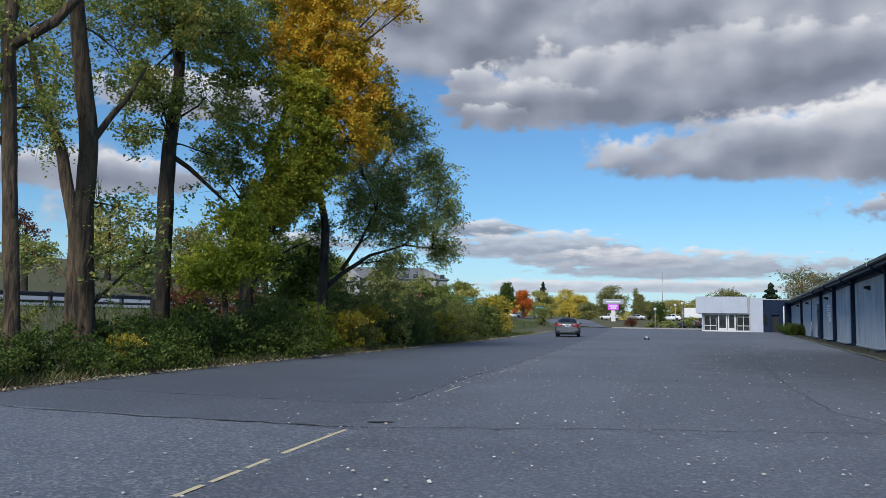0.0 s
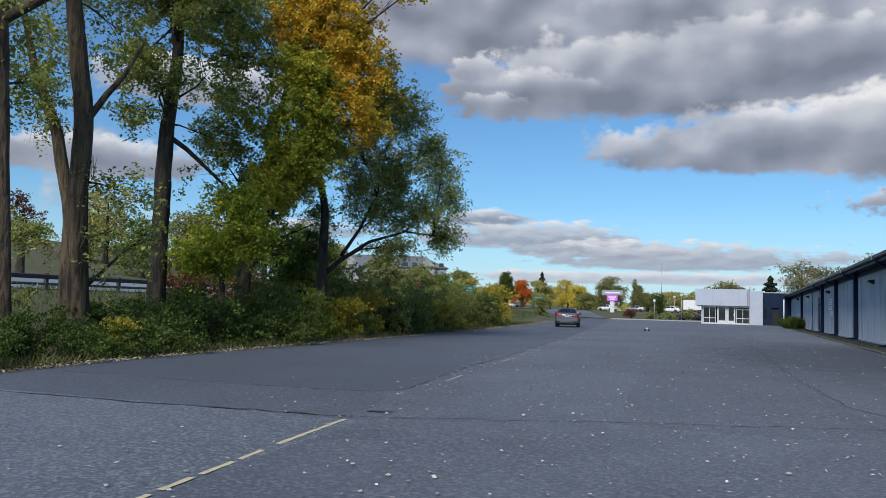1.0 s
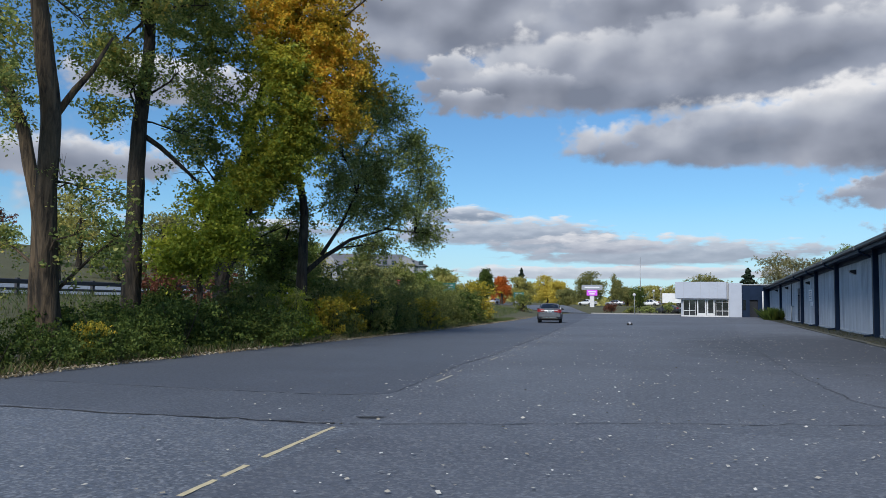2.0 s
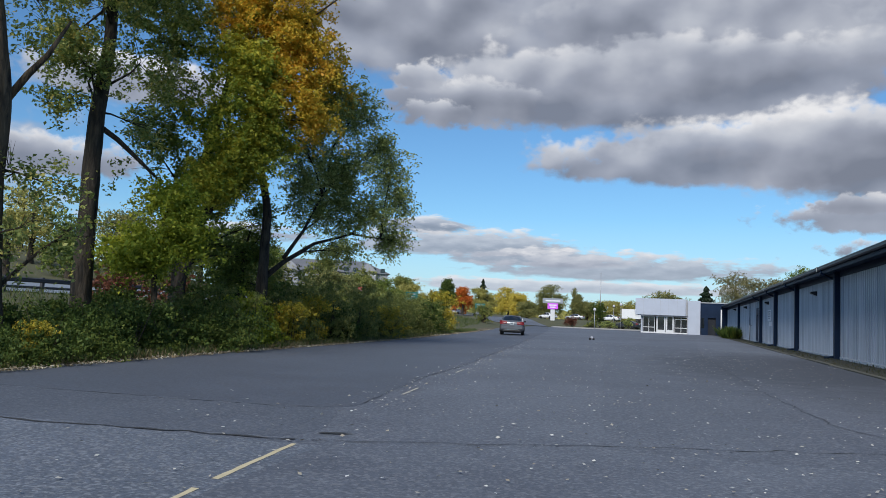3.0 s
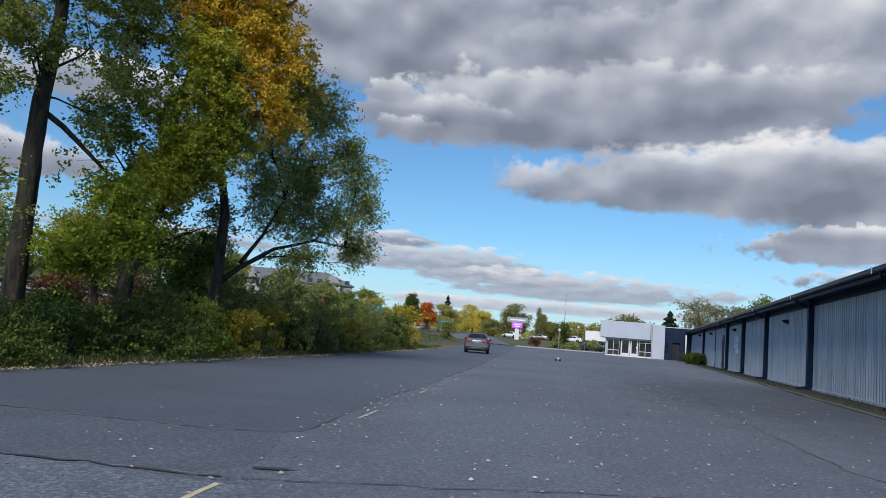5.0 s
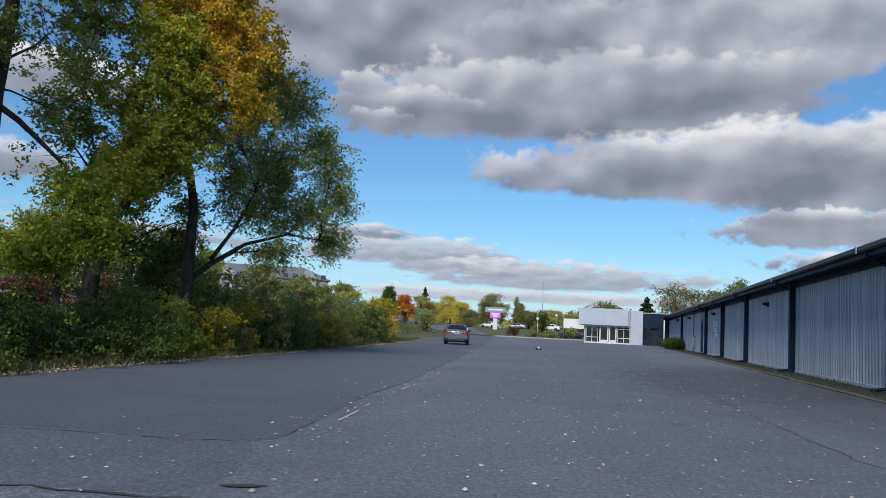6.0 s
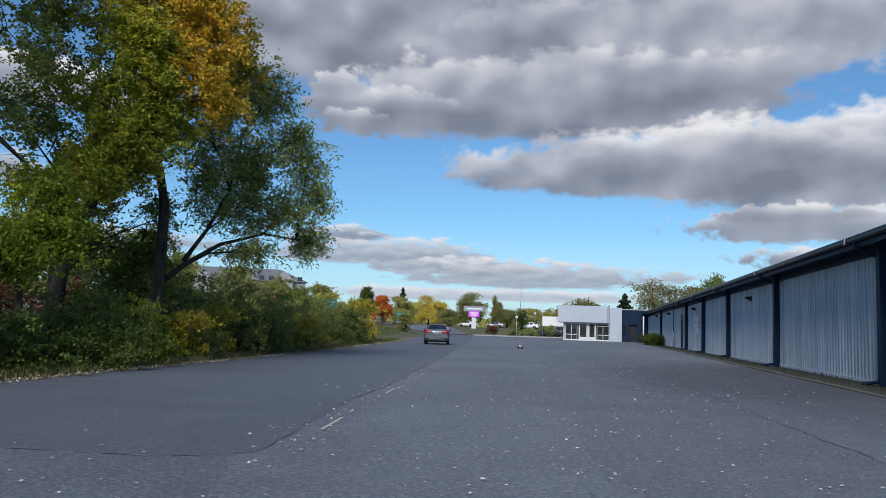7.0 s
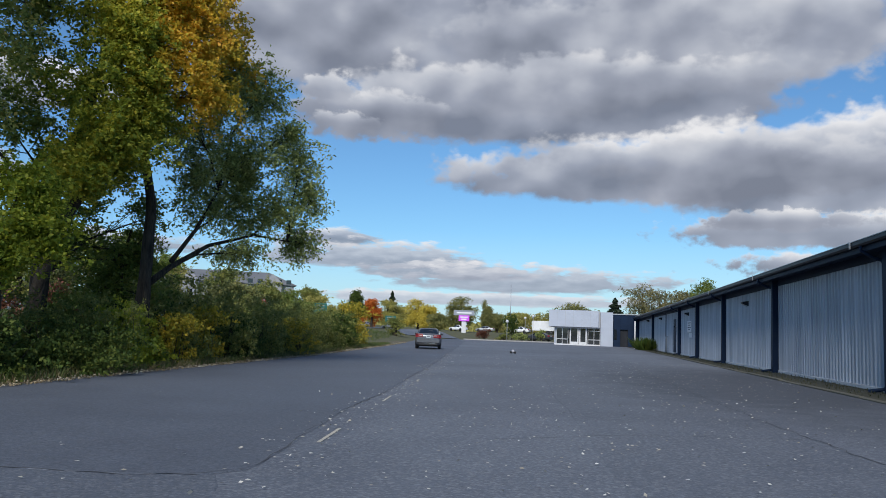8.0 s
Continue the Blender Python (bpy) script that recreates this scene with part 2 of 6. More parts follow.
def bark_mat(name, c1, c2):
    m, nt, bsdf = material(name)
    co = nt.nodes.new("ShaderNodeTexCoord").outputs["Object"]
    st = vec_node(nt, "MULTIPLY", co, (9.0, 9.0, 1.6))
    ridge = noise_node(nt, st, 1.0, 5.0, 0.65, 0.6)
    big = noise_node(nt, co, 0.8, 3.0)
    f = math_node(nt, "MULTIPLY_ADD", ridge, 3.0, math_node(nt, "MULTIPLY_ADD", big, 0.9, -1.5), clamp=True)
    nt.links.new(mix_rgb(nt, f, c1, c2), bsdf.inputs["Base Color"])
    bsdf.inputs["Roughness"].default_value = 0.92
    b = nt.nodes.new("ShaderNodeBump")
    b.inputs["Strength"].default_value, b.inputs["Distance"].default_value = 1.0, 0.09
    nt.links.new(ridge, b.inputs["Height"]), nt.links.new(b.outputs[0], bsdf.inputs["Normal"])
    return m


def glass_mat(name, tint, rough=0.05):
    m, nt, bsdf = material(name)
    bsdf.inputs["Base Color"].default_value = (*tint, 1)
    bsdf.inputs["Roughness"].default_value = rough
    bsdf.inputs["Specular IOR Level"].default_value = 0.9
    co = nt.nodes.new("ShaderNodeTexCoord").outputs["Object"]
    w = noise_node(nt, co, 1.2, 2.0)
    b = nt.nodes.new("ShaderNodeBump")
    b.inputs["Strength"].default_value, b.inputs["Distance"].default_value = 0.04, 0.05
    nt.links.new(w, b.inputs["Height"]), nt.links.new(b.outputs[0], bsdf.inputs["Normal"])
    return m


def glow(name, colour, strength):
    m, nt, bsdf = material(name)
    bsdf.inputs["Base Color"].default_value = (*colour, 1)
    bsdf.inputs["Emission Color"].default_value = (*colour, 1)
    bsdf.inputs["Emission Strength"].default_value = strength
    return m


M = {}
M["lot"] = asphalt("old_asphalt", (0.095, 0.107, 0.133), (0.161, 0.181, 0.213), 0.24, 36.0, 0.35, True)
M["lot_dark"] = asphalt("weathered_asphalt", (0.088, 0.100, 0.124), (0.148, 0.166, 0.197), 0.22, 36.0, 0.35, True)
M["lot_band"] = asphalt("band_asphalt", (0.086, 0.098, 0.123), (0.128, 0.146, 0.177), 0.18, 40.0, 0.35)
M["lot_coarse"] = asphalt("coarse_asphalt", (0.113, 0.131, 0.161), (0.173, 0.196, 0.239), 0.38, 34.0, 0.45)
M["lot_new"] = asphalt("newer_asphalt", (0.083, 0.095, 0.120), (0.116, 0.133, 0.166), 0.08, 55.0, 0.25)
M["crack"] = surface("tarry_crack", (0.018, 0.019, 0.021), (0.06, 0.062, 0.066), 3.0, 0.9)
M["joint"] = surface("worn_joint", (0.045, 0.048, 0.056), (0.095, 0.10, 0.115), 3.0, 0.9)
M["yellow_paint"] = surface("worn_yellow_paint", (0.42, 0.36, 0.23), (0.78, 0.66, 0.41), 9.0, 0.8, fine=70.0, spread=0.6)
M["white_paint"] = surface("worn_pale_paint", (0.24, 0.23, 0.20), (0.62, 0.58, 0.47), 5.0, 0.8, fine=60.0, spread=0.6)
M["soil"] = surface("grassy_ground", (0.050, 0.058, 0.022), (0.125, 0.115, 0.055), 0.25, 0.95, fine=6.0, bump=0.6, dist=0.08)
M["earth"] = surface("dark_weedy_earth", (0.020, 0.022, 0.014), (0.058, 0.055, 0.034), 1.4, 0.95, fine=16.0, bump=0.6, dist=0.04)
M["verge"] = surface("leaf_strewn_verge", (0.062, 0.055, 0.030), (0.155, 0.130, 0.075), 1.1, 0.95, fine=14.0, bump=0.6, dist=0.04)
M["dry_grass"] = leafy("dry_grass", [(0.03, 0.038, 0.016), (0.05, 0.055, 0.025), (0.09, 0.08, 0.04)], 0.3)
M["straw"] = leafy("straw_grass", [(0.11, 0.085, 0.045), (0.24, 0.19, 0.10), (0.36, 0.29, 0.16)], 0.3)
M["grass"] = leafy("verge_grass", [(0.042, 0.072, 0.018), (0.084, 0.120, 0.034), (0.192, 0.186, 0.066)], 0.3)
M["litter"] = leafy("fallen_leaves", [(0.30, 0.26, 0.20), (0.42, 0.39, 0.33), (0.58, 0.56, 0.50), (0.70, 0.69, 0.65)], 0.1)
M["drift"] = leafy("drifted_leaves", [(0.10, 0.075, 0.045), (0.22, 0.17, 0.10), (0.38, 0.31, 0.20), (0.66, 0.62, 0.50)], 0.1)
M["bark"] = bark_mat("furrowed_bark", (0.014, 0.010, 0.006), (0.150, 0.105, 0.062))
M["bark_dark"] = bark_mat("dark_bark", (0.010, 0.008, 0.006), (0.070, 0.055, 0.038))
M["leaf_cotton"] = leafy("cottonwood_leaves", [(0.125, 0.175, 0.050), (0.225, 0.290, 0.080), (0.38, 0.43, 0.13), (0.665, 0.53, 0.14)], 0.45)
M["leaf_green"] = leafy("green_leaves", [(0.090, 0.131, 0.028), (0.174, 0.234, 0.050), (0.314, 0.337, 0.072)], 0.35)
M["leaf_yellow"] = leafy("golden_leaves", [(0.33, 0.32, 0.05), (0.60, 0.45, 0.05), (0.76, 0.50, 0.06), (0.78, 0.43, 0.06)], 0.5)
M["leaf_turning"] = leafy("turning_ash_leaves", [(0.135, 0.195, 0.030), (0.265, 0.320, 0.045), (0.47, 0.45, 0.055), (0.62, 0.51, 0.065)], 0.5)
M["leaf_willow"] = leafy("willow_leaves", [(0.17, 0.215, 0.065), (0.33, 0.38, 0.115), (0.60, 0.62, 0.22)], 0.45, 0.7)
M["leaf_lime"] = leafy("yellow_green_leaves", [(0.16, 0.22, 0.028), (0.32, 0.38, 0.045), (0.58, 0.54, 0.060)], 0.45)
M["leaf_dark"] = leafy("dark_shrub_leaves", [(0.034, 0.064, 0.014), (0.074, 0.117, 0.023), (0.156, 0.185, 0.036)], 0.3, 0.75)
M["leaf_olive"] = leafy("olive_shrub_leaves", [(0.107, 0.145, 0.036), (0.213, 0.238, 0.064), (0.399, 0.363, 0.094)], 0.3)
M["leaf_gold"] = leafy("gold_shrub_leaves", [(0.208, 0.229, 0.032), (0.481, 0.388, 0.045), (0.779, 0.529, 0.068)], 0.35)
M["leaf_rust"] = leafy("rust_shrub_leaves", [(0.091, 0.039, 0.021), (0.169, 0.065, 0.039), (0.260, 0.104, 0.065)], 0.3)
M["far_yellow"] = leafy("far_yellow_leaves", [(0.357, 0.304, 0.053), (0.651, 0.514, 0.084), (0.800, 0.672, 0.126)], 0.3)
M["far_orange"] = leafy("far_orange_leaves", [(0.400, 0.100, 0.020), (0.620, 0.170, 0.030), (0.750, 0.250, 0.050)], 0.3)
M["far_green"] = leafy("far_green_leaves", [(0.120, 0.145, 0.055), (0.235, 0.245, 0.085), (0.42, 0.36, 0.12)], 0.3)
M["far_sparse"] = leafy("thinning_tan_leaves", [(0.13, 0.125, 0.06), (0.24, 0.225, 0.10), (0.40, 0.34, 0.16)], 0.3)
M["far_tan"] = leafy("far_tan_leaves", [(0.208, 0.203, 0.063), (0.415, 0.379, 0.101), (0.600, 0.541, 0.176)], 0.3)
M["far_conifer"] = leafy("conifer_needles", [(0.015, 0.028, 0.015), (0.035, 0.055, 0.030)], 0.2)
M["panel"] = streaked("grey_blue_steel_panel", (0.25, 0.29, 0.35), (0.56, 0.61, 0.68))
M["navy"] = surface("navy_painted_steel", (0.006, 0.014, 0.034), (0.013, 0.027, 0.058), 1.0, 0.55, fine=12.0, bump=0.05)
M["roof"] = surface("dark_roof_steel", (0.012, 0.014, 0.02), (0.03, 0.034, 0.044), 1.0, 0.5, fine=12.0, bump=0.05)
M["gutter"] = surface("black_gutter", (0.012, 0.014, 0.018), (0.035, 0.038, 0.045), 1.0, 0.4, fine=14.0, bump=0.04)
M["trim_white"] = surface("weathered_white_trim", (0.48, 0.48, 0.48), (0.72, 0.72, 0.72), 2.0, 0.6)
M["stucco"] = surface("white_metal_cladding", (0.34, 0.37, 0.43), (0.43, 0.465, 0.53), 0.6, 0.6, fine=8.0, bump=0.06)
M["stucco_grey"] = surface("grey_reveal", (0.28, 0.29, 0.31), (0.38, 0.39, 0.41), 0.8, 0.7, fine=8.0, bump=0.06)
M["old_kerb"] = surface("grimy_concrete", (0.055, 0.055, 0.042), (0.125, 0.12, 0.095), 0.9, 0.95, fine=12.0, bump=0.5)
M["concrete"] = surface("pale_concrete", (0.22, 0.215, 0.20), (0.42, 0.41, 0.39), 1.4, 0.9, fine=22.0, bump=0.4)
M["footing"] = surface("whitewashed_footing", (0.50, 0.50, 0.50), (0.80, 0.80, 0.80), 2.2, 0.85, fine=14.0, bump=0.3)
M["interior"] = surface("dim_interior", (0.05, 0.055, 0.06), (0.15, 0.15, 0.15), 0.6, 0.9)
M["glass"] = glass_mat("window_glass", (0.012, 0.016, 0.02))
M["car_glass"] = glass_mat("tinted_car_glass", (0.01, 0.012, 0.014), 0.03)
M["car_paint"] = surface("graphite_metallic_paint", (0.135, 0.14, 0.152), (0.17, 0.175, 0.19), 1.2, 0.22, 0.5, fine=300.0, bump=0.0)
M["car_dark"] = surface("black_plastic", (0.012, 0.012, 0.013), (0.03, 0.03, 0.031), 4.0, 0.6, fine=60.0, bump=0.1)
M["tyre"] = surface("tyre_rubber", (0.012, 0.012, 0.012), (0.032, 0.031, 0.030), 6.0, 0.85, fine=50.0, bump=0.3)
M["rim"] = surface("dark_alloy", (0.03, 0.03, 0.032), (0.08, 0.08, 0.083), 6.0, 0.35, 0.8, fine=30.0, bump=0.0)
M["chrome"] = surface("bright_trim", (0.55, 0.55, 0.55), (0.75, 0.75, 0.75), 6.0, 0.2, 1.0, fine=30.0, bump=0.0)
M["tail_red"] = glow("red_tail_lamp", (0.20, 0.010, 0.014), 0.02)
M["lamp_clear"] = surface("clear_lamp_lens", (0.5, 0.5, 0.5), (0.7, 0.68, 0.66), 6.0, 0.15, fine=30.0, bump=0.0)
M["plate"] = surface("pale_plate", (0.50, 0.54, 0.54), (0.68, 0.72, 0.72), 8.0, 0.5, fine=40.0, bump=0.0)
M["ink"] = surface("dark_ink", (0.04, 0.05, 0.08), (0.09, 0.10, 0.14), 8.0, 0.7, fine=40.0, bump=0.0)
M["white_car"] = surface("white_car_paint", (0.66, 0.66, 0.66), (0.8, 0.8, 0.8), 2.0, 0.3, fine=40.0, bump=0.0)
M["silver_car"] = surface("silver_car_paint", (0.30, 0.31, 0.32), (0.44, 0.45, 0.46), 2.0, 0.3, 0.4, fine=40.0, bump=0.0)
M["dark_car"] = surface("dark_car_paint", (0.03, 0.033, 0.04), (0.06, 0.064, 0.07), 2.0, 0.3, 0.3, fine=40.0, bump=0.0)
M["sign_green"] = surface("green_road_sign", (0.008, 0.10, 0.08), (0.016, 0.15, 0.12), 1.0, 0.5, fine=20.0, bump=0.0)
M["sign_white"] = surface("white_sign_face", (0.62, 0.63, 0.66), (0.78, 0.78, 0.80), 1.0, 0.5, fine=20.0, bump=0.0)
M["sign_red"] = surface("red_sign_face", (0.42, 0.04, 0.04), (0.55, 0.07, 0.06), 1.0, 0.5, fine=20.0, bump=0.0)
M["sign_grey"] = surface("grey_sign_cabinet", (0.22, 0.24, 0.28), (0.34, 0.36, 0.40), 1.0, 0.5, fine=20.0, bump=0.0)
M["led"] = glow("magenta_led_face", (0.50, 0.08, 0.62), 0.35)
M["galv"] = surface("galvanised_steel", (0.30, 0.31, 0.32), (0.48, 0.49, 0.50), 3.0, 0.5, 0.6, fine=30.0, bump=0.1)
M["rail_wood"] = surface("dark_weathered_rail", (0.025, 0.027, 0.034), (0.07, 0.072, 0.085), 2.0, 0.85, fine=25.0, bump=0.3)
M["highway"] = asphalt("pale_highway", (0.195, 0.225, 0.262), (0.283, 0.325, 0.373), 0.2, 30.0, 0.3)
M["apt_wall"] = surface("pale_siding", (0.26, 0.265, 0.275), (0.36, 0.365, 0.375), 0.4, 0.8, fine=5.0, bump=0.1)
M["apt_stone"] = surface("grey_siding", (0.26, 0.26, 0.27), (0.38, 0.38, 0.39), 0.4, 0.8, fine=5.0, bump=0.1)
M["apt_roof"] = surface("grey_shingles", (0.11, 0.115, 0.125), (0.19, 0.195, 0.205), 0.5, 0.9, fine=6.0, bump=0.3)
M["toy_white"] = surface("white_toy_shell", (0.30, 0.29, 0.33), (0.60, 0.59, 0.62), 9.0, 0.4, fine=60.0, bump=0.0)
M["toy_violet"] = surface("violet_toy_decal", (0.12, 0.06, 0.30), (0.22, 0.10, 0.42), 9.0, 0.4, fine=60.0, bump=0.0)

for key in ("navy", "gutter", "roof"):
    M[key].node_tree.nodes["Principled BSDF"].inputs["Specular IOR Level"].default_value = 0.10


# ---- mesh helpers ----
def finish(ob, mat, smooth=False):
    ob.data.materials.append(mat)
    if smooth:
        ob.data.polygons.foreach_set("use_smooth", [True] * len(ob.data.polygons))
    return ob


def mesh_ob(name, verts, faces, mat, parent=None, label="", smooth=False):
    me = bpy.data.meshes.new(name)
    me.from_pydata([tuple(v) for v in verts], [], faces)
    me.update()
    ob = finish(new(name, me), mat, smooth)
    if parent:
        ob.parent = parent
    if label:
        tagged(ob, label)
    return ob


def part(name, bm, mat, parent=None, label="", smooth=False):
    me = bpy.data.meshes.new(name)
    bmesh.ops.recalc_face_normals(bm, faces=bm.faces[:])
    bm.to_mesh(me)
    bm.free()
    ob = finish(new(name, me), mat, smooth)
    if parent:
        ob.parent = parent
    if label:
        tagged(ob, label)
    return ob


def thing(name, label, category, at=(0, 0, 0), rz=0.0, group="", kind=""):
    ob = new(name)
    ob.matrix_world = pose(*at, 0, 0, rz)
    return tagged(ob, label, category, group, kind)


def box(bm, lo, hi, bevel=0.0):
    """A box between two corners, with its edges broken."""
    r = bmesh.ops.create_cube(bm, size=1.0)
    size = [b - a for a, b in zip(lo, hi)]
    mid = [(a + b) / 2 for a, b in zip(lo, hi)]
    for v in r["verts"]:
        v.co = Vector([c * s + m for c, s, m in zip(v.co, size, mid)])
    if bevel:
        es = list({e for v in r["verts"] for e in v.link_edges})
        bmesh.ops.bevel(bm, geom=es, offset=bevel, segments=1, affect="EDGES")
    return bm


def box_part(name, lo, hi, mat, parent=None, bevel=0.01, label=""):
    return part(name, box(bmesh.new(), lo, hi, bevel), mat, parent, label)


def tube_data(points, radii, sides=8):
    """A bent tapered tube, closed at its ends."""
    pts = [Vector(p) for p in points]
    verts, faces = [], []
    for i, p in enumerate(pts):
        d = (pts[min(i + 1, len(pts) - 1)] - pts[max(i - 1, 0)]).normalized()
        a = d.cross(Vector((0.3, 1, 0.1))).normalized()
        b = d.cross(a)
        for k in range(sides):
            w = 2 * math.pi * k / sides
            verts.append(p + (a * math.cos(w) + b * math.sin(w)) * radii[i])
    for i in range(len(pts) - 1):
        for k in range(sides):
            j = (k + 1) % sides
            faces.append((i * sides + k, i * sides + j, (i + 1) * sides + j, (i + 1) * sides + k))
    faces.append(tuple(range(sides))[::-1])
    faces.append(tuple((len(pts) - 1) * sides + k for k in range(sides)))
    return verts, faces


def tube_part(name, points, radii, mat, parent=None, sides=8, label=""):
    v, f = tube_data(points, radii if isinstance(radii, (list, tuple)) else [radii] * len(points), sides)
    return mesh_ob(name, v, f, mat, parent, label, smooth=True)


def join_data(chunks):
    verts, faces = [], []
    for v, f in chunks:
        o = len(verts)
        verts.extend(v)
        faces.extend(tuple(i + o for i in q) for q in f)
    return verts, faces


def quads_ob(name, co, mat, parent=None, label=""):
    """One mesh out of an array (n, 4, 3) of separate four-cornered leaves."""
    n = len(co)
    me = bpy.data.meshes.new(name)
    me.vertices.add(4 * n)
    me.vertices.foreach_set("co", co.astype(np.float32).ravel())
    me.loops.add(4 * n)
    me.loops.foreach_set("vertex_index", np.arange(4 * n, dtype=np.int32))
    me.polygons.add(n)
    me.polygons.foreach_set("loop_start", np.arange(0, 4 * n, 4, dtype=np.int32))
    me.update(calc_edges=True)
    me.validate()
    ob = finish(new(name, me), mat)
    if parent:
        ob.parent = parent
    if label:
        tagged(ob, label)
    return ob


def leaves(rng, centres, size, slim=0.62, droop=0.0, flat=0.0, fold=0.18):
    """Leaf quads about given centres: base, side, tip, side, a little folded."""
    n = len(centres)
    d = rng.normal(size=(n, 3))
    d[:, 2] = d[:, 2] * (1 - flat) - droop
    d /= np.linalg.norm(d, axis=1, keepdims=True)
    up = rng.normal(size=(n, 3))
    up[:, 2] += flat * 4
    side = np.cross(d, up)
    side /= np.linalg.norm(side, axis=1, keepdims=True) + 1e-9
    nor = np.cross(side, d)
    s = (size * rng.uniform(0.6, 1.35, n))[:, None]
    a = centres - d * s * 0.5
    t = centres + d * s * 0.5
    l = centres + side * s * slim * 0.5 + nor * s * fold
    r = centres - side * s * slim * 0.5 + nor * s * fold
    return np.stack([a, l, t, r], 1)


def crown_points(rng, clumps, count, twig=0.35, cluster=16, hollow=0.45, holes=0.22, fall=0.25):
    """Leaf centres: every clump (centre, across, high) holds leafy twigs that spread and hang outwards."""
    vol = np.array([c[1] ** 2 * c[2] for c in clumps]) ** 0.8
    share = np.maximum(1, (count / cluster * vol / vol.sum()).astype(int))
    pts = []
    for (c, a, b), k in zip(clumps, share):
        d = rng.normal(size=(k, 3))
        d /= np.linalg.norm(d, axis=1, keepdims=True)
        rad = rng.uniform(hollow, 1.12, (k, 1)) ** 0.7
        lobe = np.array([0.80 + 0.55 * noise.noise(Vector(v) * 2.3 + Vector(c)) for v in d.tolist()])[:, None]
        mid = np.array(c) + d * rad * lobe * np.array([a, a, b]) * 1.08
        gap = np.array([noise.noise(Vector(v) * 0.75) + 0.5 * noise.noise(Vector(v) * 1.7) for v in mid.tolist()])
        keep = gap > -holes
        mid, d = mid[keep], d[keep]
        k = len(mid)
        way = d + rng.normal(size=(k, 3)) * 0.55
        way[:, 2] -= fall
        way /= np.linalg.norm(way, axis=1, keepdims=True)
        way *= (twig * rng.uniform(1.0, 2.6, k))[:, None]
        n = rng.integers(int(cluster * 0.4), int(cluster * 1.6) + 1, k)
        idx = np.repeat(np.arange(k), n)
        u = rng.uniform(-0.35, 0.75, len(idx))[:, None]
        p = mid[idx] + way[idx] * u + rng.normal(size=(len(idx), 3)) * twig * np.array([0.30, 0.30, 0.20])
        p[:, 2] -= (0.25 * twig * (u[:, 0] + 0.35) ** 2)
        pts.append(p)
    return np.concatenate(pts)


def limbs(rng, trunk, radii, clumps, r0=0.07, twigs=5, anchors=None):
    """Trunk, a limb into every clump and twigs inside it."""
    fine, fr = [], []
    for i in range(len(trunk) - 1):
        n = max(2, int((Vector(trunk[i + 1]) - Vector(trunk[i])).length / 0.22))
        for k in range(n):
            u = k / n
            fine.append(Vector(trunk[i]).lerp(Vector(trunk[i + 1]), u))
            fr.append((radii[i] + (radii[i + 1] - radii[i]) * u) * (1 + 0.35 * math.exp(-max(0.0, fine[-1].z) * 2.2)))
    fine.append(Vector(trunk[-1]))
    fr.append(radii[-1])
    smooth = [fine[0]] + [(fine[i - 1] + fine[i] * 2 + fine[i + 1]) / 4 for i in range(1, len(fine) - 1)] + [fine[-1]]
    tv, tf = tube_data(smooth, fr, 22)
    off = Vector(rng.uniform(0, 50, 3).tolist())
    for i in range(len(tv)):
        c = smooth[min(i // 22, len(smooth) - 1)]
        d = tv[i] - c
        q = Vector((d.x * 14, d.y * 14, c.z * 0.9)) + off
        tv[i] = c + d * (1 + 0.16 * noise.noise(q) + 0.08 * noise.noise(q * 2.3))
    chunks = [(tv, tf)]
    tr = [Vector(p) for p in trunk]
    for c, a, b in clumps:
        c = Vector(c)
        near = min(tr[1:], key=lambda p: abs(c.z - 0.75 * math.hypot(c.x - p.x, c.y - p.y) - p.z))
        k = tr.index(near)
        if anchors:
            near = min([p for p in anchors if p.z < c.z + 0.1] or anchors[:1], key=lambda p: (p - c).length)
        elif k + 1 < len(tr):
            near = near.lerp(tr[k + 1], float(rng.uniform(0, 0.5)))
        mid = near.lerp(c, 0.5) + Vector((float(rng.normal() * 0.2), float(rng.normal() * 0.2), 0.07 * (c - near).length))
        r = min(r0, radii[min(k, len(radii) - 1)] * 0.55, 0.02 + 0.016 * (c - near).length)
        chunks.append(tube_data([near, near.lerp(mid, 0.5), mid, mid.lerp(c, 0.6), c], [r, r * 0.85, r * 0.65, r * 0.5, r * 0.25], 6))
        for _ in range(twigs):
            d = Vector(rng.normal(size=3).tolist()).normalized()
            e = c + Vector((d.x * a, d.y * a, d.z * b)) * float(rng.uniform(0.6, 1.05))
            s = mid.lerp(c, float(rng.uniform(0.2, 1.0)))
            m2 = s.lerp(e, 0.5) + Vector((0, 0, 0.08))
            chunks.append(tube_data([s, m2, e], [r * 0.3, r * 0.2, r * 0.07], 4))
    return join_data(chunks)


# ---- ground, lot, verge ----
def lerp_table(table, v):
    xs, ys = zip(*table)
    return float(np.interp(v, xs, ys))


EDGE = [(-60, -9.2), (0, -10.6), (10, -11.25), (14, -11.85), (20, -12.2), (28, -12.55), (38, -13.0), (50, -14.2), (63, -15.5), (80, -17.6), (95, -19.6), (112, -22.5), (130, -27.5)]
SEAL = [(10.98, -6.2), (11.05, -5.4), (11.25, -4.85), (11.6, -4.62), (12.2, -4.6), (13.4, -4.75), (16.2, -5.15), (20.5, -5.4), (24.8, -5.85), (34.7, -6.85), (41, -7.55), (66, -10.4), (94, -13.7), (130, -19.0)]


